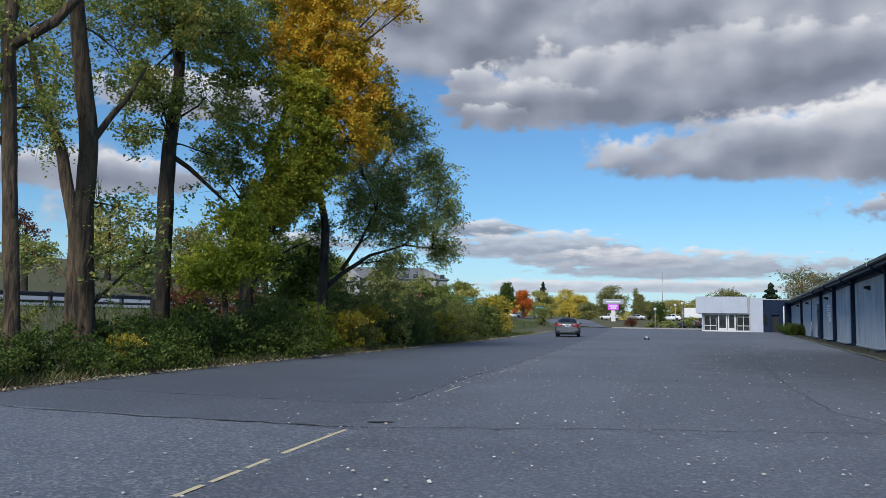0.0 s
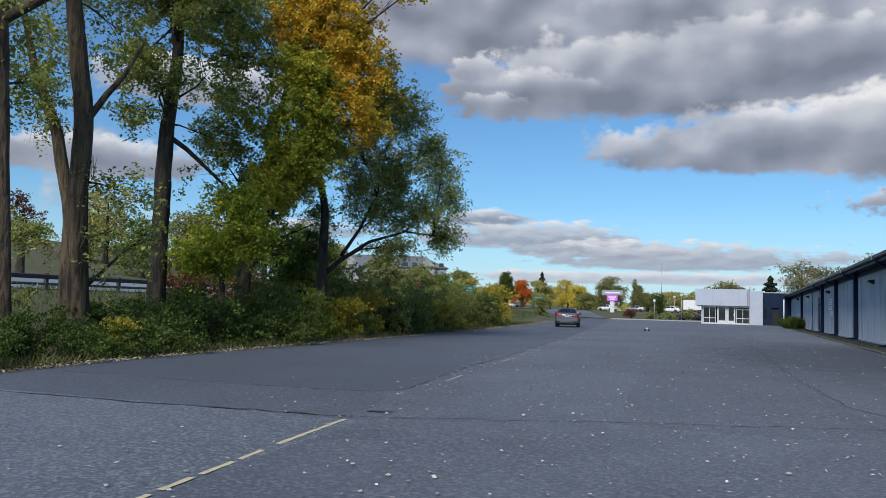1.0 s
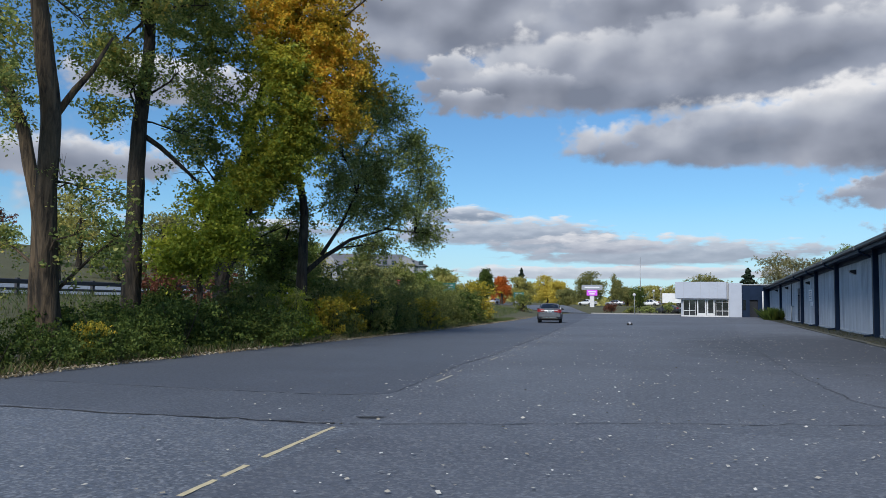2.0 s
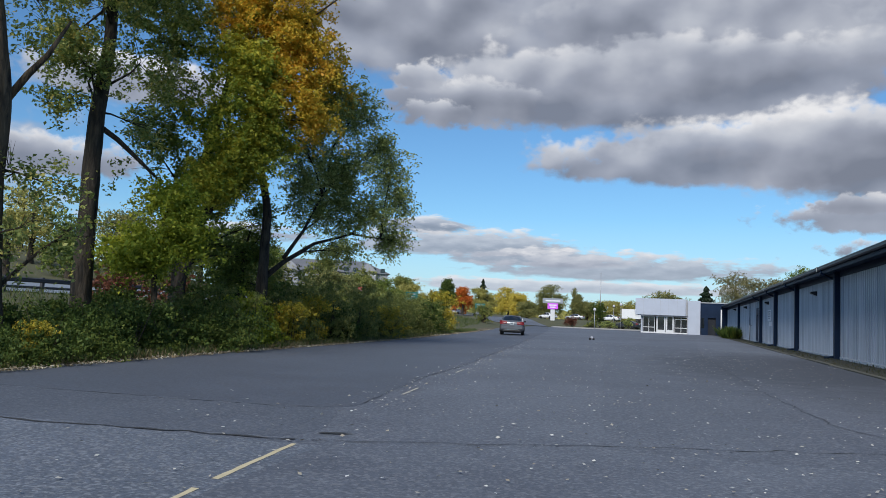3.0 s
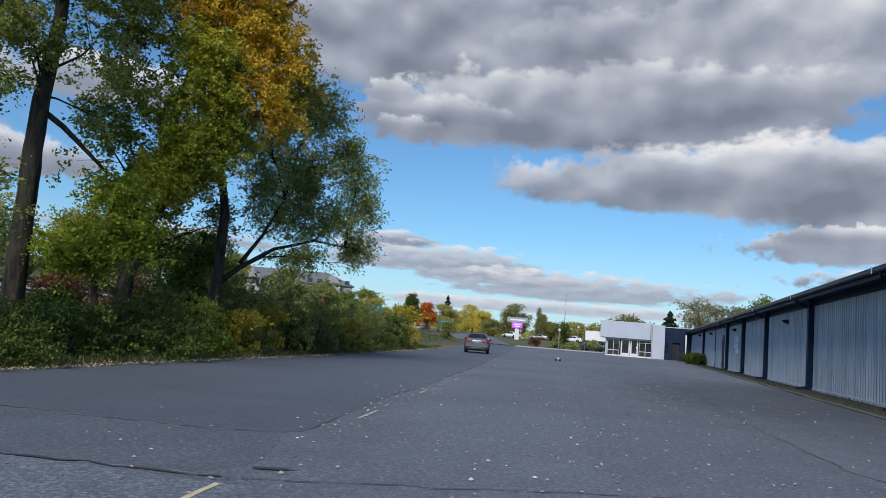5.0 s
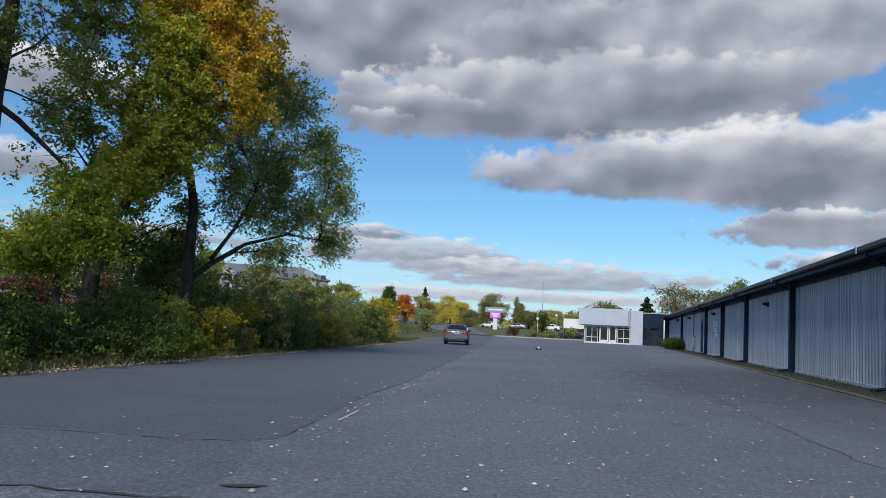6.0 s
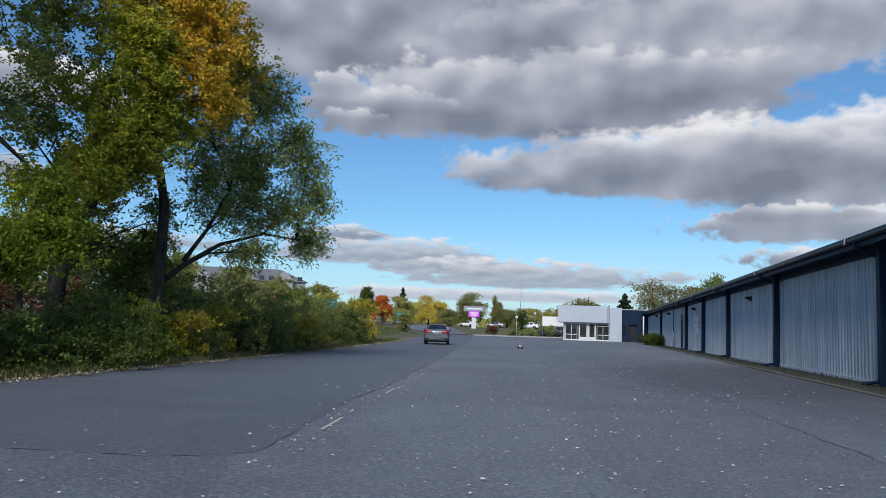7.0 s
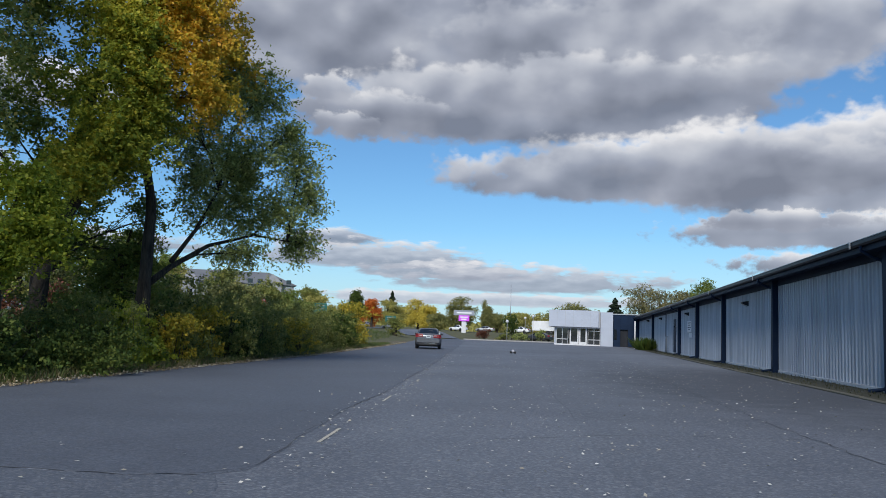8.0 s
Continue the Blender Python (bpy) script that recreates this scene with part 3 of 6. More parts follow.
def edge_x(y):
    """The lot's edge on the side of the trees."""
    return lerp_table(EDGE, y)


def seal_x(y):
    """The border of the newer asphalt."""
    return lerp_table(SEAL, y)


def land_z(x, y):
    """Height of the land: a bank with a highway beyond the trees, a rise behind the lot."""
    z = -0.03
    if x < -20:
        u = min(1.0, (-20 - x) / 11.0)
        z += 1.55 * u * u * (3 - 2 * u) * (1.0 - min(1.0, max(0.0, (y - 95) / 50.0)))
    if x < -34:
        z += 0.85 * min(1.0, (-34 - x) / 11.5) * (1.0 - min(1.0, max(0.0, (y - 90) / 40.0)))
    if x < -47:
        z += min(6.4, (-47 - x) * 0.16) * (1.0 - min(1.0, max(0.0, (y - 90) / 90.0)) * 0.75)
    if y > 128:
        u = min(1.0, (y - 128) / 34.0)
        z += 1.25 * u * u * (3 - 2 * u)
    return z


def strip_mesh(name, rows, mat, label, category, z=0.0, kind="structure", parent=None):
    """A sheet between two borders: rows of (y, left x, right x)."""
    verts, faces = [], []
    cols = 8
    first, last = rows[0], rows[-1]
    ends = [(first[0] - 0.03, first[1], first[2], -0.006)] + [(*r, z) for r in rows] + [(last[0] + 0.03, last[1], last[2], -0.006)]
    for y, a, b, h in ends:
        verts.append((a - 0.03, y, min(h, z) - 0.006))
        for k in range(cols - 1):
            verts.append((a + (b - a) * k / (cols - 2), y, h))
        verts.append((b + 0.03, y, min(h, z) - 0.006))
    rows = ends
    for i in range(len(rows) - 1):
        for k in range(cols):
            o = i * (cols + 1) + k
            faces.append((o, o + 1, o + cols + 2, o + cols + 1))
    ob = mesh_ob(name, verts, faces, mat, parent)
    return tagged(ob, label, category, kind=kind)


xs = [-3000, -1200, -500, -250, -150, -110] + list(range(-95, -18, 3)) + [-18, -14, -9, 0, 6, 15, 40, 90, 200, 500, 1200, 3000]
ys = [-3000, -800, -200, -60] + list(range(-20, 220, 6)) + [240, 300, 420, 700, 1300, 3000]
gv = [(x, y, land_z(x, y)) for y in ys for x in xs]
gf = [(j * len(xs) + i, j * len(xs) + i + 1, (j + 1) * len(xs) + i + 1, (j + 1) * len(xs) + i) for j in range(len(ys) - 1) for i in range(len(xs) - 1)]
tagged(mesh_ob("ground", gv, gf, M["soil"], smooth=True), "rough autumn grass and earth around the lot", "ground", kind="structure")

KERB_X = 5.35


def wiggle(y, s=0.06):
    return s * math.sin(y * 1.7) + s * 0.6 * math.sin(y * 4.1 + 1)


# near coarse slab, on the tree side of the yellow line
strip_mesh("pavement_coarse", [(y, edge_x(y), -3.45 - 0.045 * max(0.0, y - 4)) for y in (-60, -30, 0, 4, 6, 7.5, 8.45)], M["lot_coarse"], "coarse pale grey asphalt beside the yellow line", "pavement", 0.004)
# whole lot
lot_rows = [(y, edge_x(y) + wiggle(y, 0.05), KERB_X) for y in [-60, -30, -10] + list(range(0, 128, 2))]
strip_mesh("pavement", lot_rows, M["lot"], "worn grey asphalt lot scattered with fallen leaves", "pavement", 0.0)
# newer black-top lane
new_rows = [(y, edge_x(y) + wiggle(y, 0.05) + 0.02, seal_x(y) + wiggle(y * 2.3, 0.06)) for y in [10.98, 11.05, 11.14, 11.25, 11.4, 11.6, 11.9, 12.2, 13, 14, 15, 16] + list(range(17, 131, 2))]
strip_mesh("road", new_rows, M["lot_new"], "smoother dark grey asphalt lane along the verge", "road", 0.008)
# darker band between the cross joint and the newer asphalt
band_rows = [(y, edge_x(y) + wiggle(y, 0.05) + 0.02, x + wiggle(y * 3.1, 0.05)) for y, x in ((8.52, -5.6), (8.7, -4.3), (9.1, -4.05), (9.6, -4.1), (10.2, -4.25), (10.8, -4.5), (11.3, -4.75))]
strip_mesh("pavement_band", band_rows, M["lot_band"], "grey asphalt band between two joints", "pavement", 0.004)
# darker lane of the lot
dark_rows = [(y, -1.0 - 0.075 * (y - 9) + wiggle(y, 0.05) if y < 30 else -2.6 + 0.02 * (y - 30), 1.75 - 0.03 * (y - 13) if y < 40 else 0.9 + 0.03 * (y - 40)) for y in [9.6, 11, 13, 15, 17, 19, 21, 24, 27, 30, 34, 40, 50, 62, 76, 90]]
strip_mesh("pavement_dark", dark_rows, M["lot_dark"], "darker weathered lane of old asphalt", "pavement", 0.004)
# the road goes on beyond the lot
far_rows = [(130, -27.5, -19.0), (150, -34, -25), (175, -44, -34), (210, -62, -50), (260, -95, -80)]
fv, ff = [], []
for i in range(53):
    y = 130 + 2.5 * i
    a, b = (lerp_table([(q[0], q[k]) for q in far_rows], y) for k in (1, 2))
    fv += [(a + (b - a) * k / 3, y, land_z(a + (b - a) * k / 3, y) + 0.09) for k in range(4)]
    if i:
        ff += [(4 * i - 4 + k, 4 * i - 3 + k, 4 * i + 1 + k, 4 * i + k) for k in range(3)]
tagged(mesh_ob("road_far", fv, ff, M["lot"]), "grey asphalt road curving away", "road", kind="structure")
# verge between the lane and the shrubs
vr = []
for y in list(range(-60, 130, 3)):
    vr.append((y, edge_x(y) - 4.2, edge_x(y) + wiggle(y, 0.05) + 0.05))
strip_mesh("verge", vr, M["verge"], "strip of grass and dead leaves beside the asphalt", "verge", -0.008)


# cracks and joints: thin uneven lines of tar, a little proud
def crack(points, width, seed, name="crack", mat="crack", label="dark tarred crack in the asphalt", z=0.0095):
    r = random.Random(seed)
    pts = []
    for (x0, y0), (x1, y1) in zip(points[:-1], points[1:]):
        n = max(2, int(math.hypot(x1 - x0, y1 - y0) / 0.22))
        for i in range(n):
            u = i / n
            pts.append(Vector((x0 + (x1 - x0) * u, y0 + (y1 - y0) * u, 0)))
    pts.append(Vector((*points[-1], 0)))
    jx = [Vector((r.gauss(0, 0.03), r.gauss(0, 0.03), 0)) for _ in pts]
    pts = [p + j for p, j in zip(pts, jx)]
    verts, faces = [], []
    for i, p in enumerate(pts):
        d = (pts[min(i + 1, len(pts) - 1)] - pts[max(i - 1, 0)]).normalized()
        s = Vector((-d.y, d.x, 0)) * width * r.uniform(0.2, 1.0) * 0.5
        verts += [p + s + Vector((0, 0, z)), p - s + Vector((0, 0, z))]
        if i:
            faces.append((2 * i - 2, 2 * i - 1, 2 * i + 1, 2 * i))
    return tagged(mesh_ob(name, verts, faces, M[mat]), label, "crack", kind="structure")


crack([(-11.1, 8.30), (-8.95, 8.34), (-6.83, 8.38), (-5.64, 8.53), (-4.02, 8.63)], 0.075, 1)
crack([(-3.9, 8.7), (-3.43, 8.86), (-1.91, 9.49), (-0.3, 10.12), (2.0, 10.9), (5.2, 12.0)], 0.032, 2)
crack([(3.3, 9.6), (2.3, 11.8), (1.75, 13.4), (1.71, 14.3), (1.47, 17.0), (1.3, 22.0), (0.97, 34.8), (1.1, 46.0)], 0.028, 3, mat="joint")
crack([(-4.85, 11.25), (-4.62, 11.6), (-4.6, 12.2), (-4.78, 13.4), (-5.15, 16.2), (-5.45, 20.5), (-5.9, 24.8), (-6.9, 34.7), (-7.6, 41), (-9.0, 53), (-10.4, 66), (-13.7, 94)], 0.022, 4, mat="joint")
crack([(-11.3, 10.97), (-8.0, 10.95), (-6.2, 10.97), (-5.4, 11.03), (-4.85, 11.22)], 0.032, 5, mat="joint")
crack([(-2.6, 14.5), (-1.0, 15.6), (1.4, 16.2)], 0.018, 7)

# a tar blot on the joint
bv = [(-3.80 + 0.17 * math.cos(a) * (1 + 0.2 * math.sin(3 * a)), 9.2 + 0.055 * math.sin(a) + 0.06 * math.cos(a), 0.013) for a in np.linspace(0, 2 * math.pi, 22)[:-1]]
tagged(mesh_ob("tar_patch", bv, [tuple(range(len(bv)))], M["crack"]), "small black tar blot on the asphalt", "tar patch", kind="structure")


# painted line, in worn pieces
def dash(y0, y1, w, mat, seed):
    r = random.Random(seed)
    n = max(3, int((y1 - y0) / 0.12))
    verts, faces = [], []
    for i in range(n + 1):
        y = y0 + (y1 - y0) * i / n
        x = lerp_table([(4.0, -3.30), (4.83, -3.44), (5.9, -3.58), (6.74, -3.70), (8.42, -3.89), (13.5, -4.50), (14.7, -4.62), (20, -5.14), (30, -6.0)], y)
        a, b = w * r.uniform(0.38, 0.55), w * r.uniform(0.38, 0.55)
        verts += [(x - a, y, 0.0075), (x + b, y, 0.0075)]
        if i:
            faces.append((2 * i - 2, 2 * i - 1, 2 * i + 1, 2 * i))
    tagged(mesh_ob("painted_line", verts, faces, M[mat]), "worn yellow painted line piece on asphalt" if mat == "yellow_paint" else "faded pale painted line piece on asphalt", "road marking", "painted line", "structure")


for i, (a, b) in enumerate([(2.2, 3.3), (3.5, 4.70), (4.83, 5.24), (5.36, 5.86), (5.97, 6.40), (6.72, 8.42)]):
    dash(a, b, 0.060, "yellow_paint", i)
for i, (a, b) in enumerate([(13.45, 14.70), (18.75, 19.9), (24.5, 25.2)]):
    dash(a, b, 0.045, "white_paint", 20 + i)

# ---- fallen leaves and grass ----
rng = np.random.default_rng(11)


def scatter(name, pts, size, mat, label, category, flat=0.92, fold=0.06):
    ob = quads_ob(name, leaves(rng, pts, size, 0.7, 0.0, flat, fold), mat)
    return tagged(ob, label, category, kind="stuff")


n = 3000
lx = rng.normal(-0.6, 3.4, n)
ly = 2.0 + 46 * rng.random(n) ** 1.25
keep = (lx < 5.3) & ((lx > np.interp(ly, *zip(*SEAL)) - 0.2) | (rng.random(n) < 0.25)) & (lx > -9.5)
scatter("leaf_litter", np.stack([lx, ly, np.full(n, 0.022)], 1)[keep], 0.043, M["litter"], "pale dry leaves lying over the asphalt", "leaves")
n = 620
ly = rng.uniform(11.5, 48, n)
lx = np.interp(ly, *zip(*SEAL)) + rng.normal(0.15, 0.28, n)
scatter("leaf_litter", np.stack([lx, ly, np.full(n, 0.03)], 1), 0.042, M["litter"], "pale dry leaves caught along the asphalt joint", "leaves")
n = 9500
ly = 2 + 78 * rng.random(n) ** 1.2
off = rng.gamma(2.0, 0.12, n) - 0.36
lx = np.interp(ly, *zip(*EDGE)) - off
scatter("leaf_drift", np.stack([lx, ly, 0.02 + 0.03 * rng.random(n)], 1), 0.06, M["drift"], "drift of pale fallen leaves along the asphalt's edge", "leaves", 0.6)


def blades(name, bx, by, bz, h, mat, label, lean=0.35, width=0.012):
    n = len(bx)
    a = rng.uniform(0, 2 * math.pi, n)
    s = np.stack([np.cos(a), np.sin(a), np.zeros(n)], 1) * width
    base = np.stack([bx, by, bz], 1)
    tip = base + np.stack([rng.normal(0, lean, n) * h, rng.normal(0, lean, n) * h, h], 1)
    mid = (base + tip) / 2 + np.stack([np.zeros(n), np.zeros(n), 0.06 * h], 1)
    co = np.stack([base - s, base + s, mid + s * 0.8, tip], 1)
    return tagged(quads_ob(name, co, mat), label, "grass", kind="stuff")


n = 30000
gy = rng.uniform(4, 70, n)
gx = np.interp(gy, *zip(*EDGE)) - 0.10 - rng.gamma(2.0, 0.42, n)
blades("verge_grass", gx, gy, np.full(n, -0.02), 0.05 + 0.24 * rng.random(n) ** 2, M["grass"], "tufts of tired green grass along the verge")
n = 9000
gy = 4 + 50 * rng.random(n) ** 1.3
gx = np.interp(gy, *zip(*EDGE)) - 0.16 - rng.gamma(1.6, 0.26, n)
blades("verge_straw", gx, gy, np.full(n, -0.02), 0.04 + 0.20 * rng.random(n) ** 2, M["straw"], "dry straw-coloured grass along the verge", 0.55)
n = 2600
gy = rng.uniform(18, 100, n)
gx = rng.uniform(KERB_X + 0.1, 6.9, n)
blades("wall_grass", gx, gy, np.full(n, 0.03), rng.uniform(0.02, 0.09, n), M["dry_grass"], "thin dry grass in the strip beside the wall")
n = 26000
gy = rng.uniform(0, 110, n)
gx = rng.uniform(-32, -15, n)
ok = gx < np.interp(gy, *zip(*EDGE)) - 3.0
gx, gy = gx[ok], gy[ok]
n = len(gx)
blades("bank_grass", gx, gy, np.array([land_z(a, b) for a, b in zip(gx, gy)]) - 0.02, rng.uniform(0.2, 0.5, n), M["grass"], "long rank grass on the bank under the trees", 0.4, 0.016)


# ---- trees ----
def tree(name, label, trunk, radii, clumps, count, leaf, mat, bark="bark", seed=1, slim=0.62, droop=0.1, twig=0.34, cluster=34, hollow=0.4, category="tree", group="trees on the verge", twigs=5, r0=0.05, extra=(), holes=0.22, second=None, spread=False):
    g = np.random.default_rng(seed)
    base = Vector(trunk[0])
    at = Vector((base.x, base.y, land_z(base.x, base.y)))
    ob = thing(name, label, category, tuple(at), group=group)
    tr = [Vector(p) - at for p in trunk]
    cl = [(tuple(Vector(c) - at), a, b) for c, a, b in clumps]
    anchors = [p - at for p in map(Vector, [q for pts, _ in extra for q in pts[1:]] + list(trunk[3:]))] if spread else None
    v, f = limbs(g, tr, radii, cl, r0, twigs, anchors)
    for pts, rr in extra:
        v, f = join_data([(v, f), tube_data([Vector(p) - at for p in pts], rr, 7)])
    mesh_ob("trunk", v, f, M[bark], ob, smooth=True)
    quads_ob("crown", leaves(g, crown_points(g, cl, count, twig, cluster, hollow, holes), leaf, slim, droop, 0.3), M[mat], ob)
    if second:
        more, count2, mat2, note = second
        cl2 = [(tuple(Vector(c) - at), a, b) for c, a, b in more]
        quads_ob("crown", leaves(g, crown_points(g, cl2, count2, twig, cluster, hollow, holes), leaf, slim, droop, 0.3), M[mat2], ob, note)
    return ob


tree("cottonwood_tree", "tall cottonwood with rough bark and sparse green leaves",
     [(-13.85, 12.5, -0.1), (-13.88, 12.47, 1.41), (-14.01, 12.32, 4.34), (-14.13, 12.18, 7.28), (-14.0, 12.3, 9.6), (-13.7, 12.6, 12.0)], [0.19, 0.16, 0.15, 0.14, 0.11, 0.06],
     [((-14.6, 12.4, 7.3), 1.1, 1.0), ((-14.6, 13.1, 5.9), 0.8, 0.8), ((-15.0, 11.2, 6.6), 1.2, 1.8), ((-13.4, 12.9, 9.4), 1.4, 1.0), ((-14.2, 12.0, 11.5), 1.8, 1.4)],
     17000, 0.105, "leaf_cotton", seed=2, extra=[([(-14.1, 12.2, 7.0), (-13.5, 12.8, 7.7), (-12.9, 13.4, 8.9), (-12.4, 13.9, 10.4)], [0.13, 0.11, 0.09, 0.05])])
tree("cottonwood_tree", "thick straight cottonwood trunk furrowed and mossy, high crown",
     [(-14.30, 14.95, -0.1), (-14.33, 14.91, 1.24), (-14.42, 14.82, 3.43), (-14.40, 14.84, 5.53), (-14.65, 14.59, 8.18), (-14.81, 14.43, 10.15), (-14.9, 14.3, 13.0)], [0.27, 0.235, 0.225, 0.215, 0.19, 0.16, 0.09],
     [((-13.6, 15.6, 3.8), 0.85, 0.6), ((-13.5, 16.2, 2.9), 0.8, 0.65), ((-14.3, 15.6, 8.0), 0.7, 0.7), ((-14.6, 14.6, 10.6), 1.8, 1.1), ((-13.8, 15.4, 2.9), 0.45, 0.5), ((-14.2, 15.05, 2.2), 0.3, 0.6), ((-14.25, 15.0, 4.2), 0.3, 0.6), ((-15.0, 14.2, 13.0), 2.2, 1.6)],
     19000, 0.105, "leaf_cotton", seed=3, extra=[([(-14.4, 14.85, 5.4), (-14.1, 15.2, 6.2), (-13.85, 15.45, 6.7), (-13.6, 15.8, 7.6)], [0.09, 0.08, 0.06, 0.03])])
tree("cottonwood_tree", "slender leaning cottonwood with thin grey-brown trunk",
     [(-17.3, 17.6, 0.0), (-17.38, 17.52, 1.54), (-17.37, 17.52, 3.49), (-17.71, 17.17, 5.92), (-18.17, 16.68, 7.65), (-18.42, 16.4, 9.41)], [0.24, 0.2, 0.18, 0.16, 0.12, 0.06],
     [((-18.1, 16.8, 6.5), 0.9, 1.2), ((-19.6, 18.1, 3.1), 0.9, 0.7), ((-17.8, 17.1, 8.2), 0.8, 1.0), ((-18.6, 16.2, 10.0), 1.5, 1.2), ((-18.6, 18.0, 11.0), 1.4, 1.2)],
     15500, 0.105, "leaf_cotton", seed=4)
tree("cottonwood_tree", "broad cottonwood with dark trunk and spreading green crown",
     [(-16.76, 20.52, 0.0), (-16.78, 20.52, 1.24), (-16.78, 20.52, 3.77), (-16.74, 20.55, 6.73), (-16.58, 20.69, 9.2), (-16.56, 20.7, 11.69), (-16.6, 20.6, 14)], [0.34, 0.29, 0.26, 0.22, 0.17, 0.12, 0.06],
     [((-16.9, 19.3, 8.5), 1.3, 1.1), ((-16.4, 20.4, 10.4), 1.9, 1.6), ((-16.0, 21.4, 8.6), 1.3, 1.5), ((-16.9, 19.3, 6.9), 0.8, 0.7), ((-15.9, 22.7, 11.2), 1.7, 1.7), ((-17.0, 19.3, 10.8), 1.2, 1.2), ((-17.1, 20.5, 12.9), 2.5, 1.4), ((-15.9, 21.8, 6.6), 0.7, 0.7), ((-16.1, 19.8, 9.4), 0.9, 1.1), ((-15.9, 19.7, 11.4), 1.2, 1.2), ((-16.3, 20.0, 8.0), 0.6, 0.5), ((-15.7, 19.3, 10.3), 1.0, 0.9), ((-16.9, 19.6, 8.9), 0.8, 0.7), ((-15.6, 19.6, 12.6), 1.3, 0.9)],
     54000, 0.12, "leaf_cotton", "bark_dark", seed=5, holes=0.06, hollow=0.2, twig=0.28, cluster=22, extra=[([(-16.75, 20.55, 6.5), (-16.3, 21.0, 6.1), (-15.8, 21.5, 5.5), (-15.4, 21.9, 5.0)], [0.09, 0.08, 0.06, 0.03])])
tree("maple_tree", "leafy green maple with a dark leaning trunk",
     [(-17.3, 25.5, 0.0), (-17.05, 25.6, 1.8), (-17.04, 25.59, 4.28), (-16.4, 26.01, 6.96), (-15.92, 26.31, 9.68), (-15.81, 26.38, 12.43)], [0.30, 0.26, 0.23, 0.18, 0.12, 0.06],
     [((-17.3, 25.4, 8.4), 1.6, 1.7), ((-16.5, 25.9, 11.0), 1.6, 2.1), ((-17.2, 24.3, 6.3), 1.5, 1.5), ((-15.2, 27.8, 4.5), 0.8, 0.7), ((-15.6, 28.2, 3.2), 0.9, 0.6), ((-15.8, 26.4, 6.5), 1.1, 1.0), ((-16.4, 26.4, 3.4), 0.8, 0.7), ((-15.9, 26.2, 5.3), 0.8, 0.6), ((-17.6, 27.2, 4.6), 1.3, 1.2), ((-15.0, 25.9, 6.3), 1.1, 0.9), ((-16.6, 25.2, 5.0), 1.2, 0.9), ((-15.8, 26.4, 13.4), 1.9, 1.4), ((-18.2, 25.0, 10.6), 1.5, 1.8), ((-18.4, 25.0, 13.2), 1.9, 1.4)],
     58000, 0.125, "leaf_green", "bark_dark", seed=6, holes=0.08, hollow=0.25)
tree("ash_tree", "golden-yellow autumn ash with dense crown",
     [(-15.95, 23.9, 0.0), (-15.9, 23.95, 2.0), (-15.42, 24.26, 4.11), (-14.28, 24.97, 6.66), (-13.99, 25.14, 9.21), (-13.87, 25.21, 11.8)], [0.22, 0.18, 0.16, 0.13, 0.09, 0.04],
     [((-14.5, 24.3, 11.3), 1.0, 1.3), ((-13.3, 25.0, 11.4), 1.6, 1.7), ((-13.8, 24.6, 13.5), 2.0, 1.4), ((-12.6, 25.4, 9.8), 1.2, 1.5), ((-12.9, 25.2, 8.2), 1.4, 1.2), ((-12.0, 25.7, 7.7), 0.7, 0.9), ((-12.6, 28.2, 9.5), 0.9, 0.9), ((-12.8, 27.6, 10.5), 0.9, 0.9), ((-10.9, 24.6, 12.5), 1.0, 0.5), ((-9.9, 24.4, 12.1), 0.5, 0.3)],
     60000, 0.12, "leaf_yellow", "bark_dark", seed=7, twig=0.30, holes=0.30,
     second=([((-14.3, 24.5, 9.4), 1.3, 1.5), ((-14.4, 24.4, 7.4), 1.5, 0.9), ((-13.4, 24.6, 7.0), 0.9, 0.7), ((-13.8, 24.2, 6.0), 1.1, 0.8), ((-14.9, 24.0, 5.4), 0.9, 0.8), ((-14.3, 23.3, 5.1), 0.7, 0.6), ((-13.8, 23.7, 6.3), 0.9, 0.8), ((-13.5, 23.8, 7.8), 0.9, 0.9), ((-13.6, 23.9, 9.3), 0.9, 0.9)], 52000, "leaf_turning", "green leaves turning yellow"))
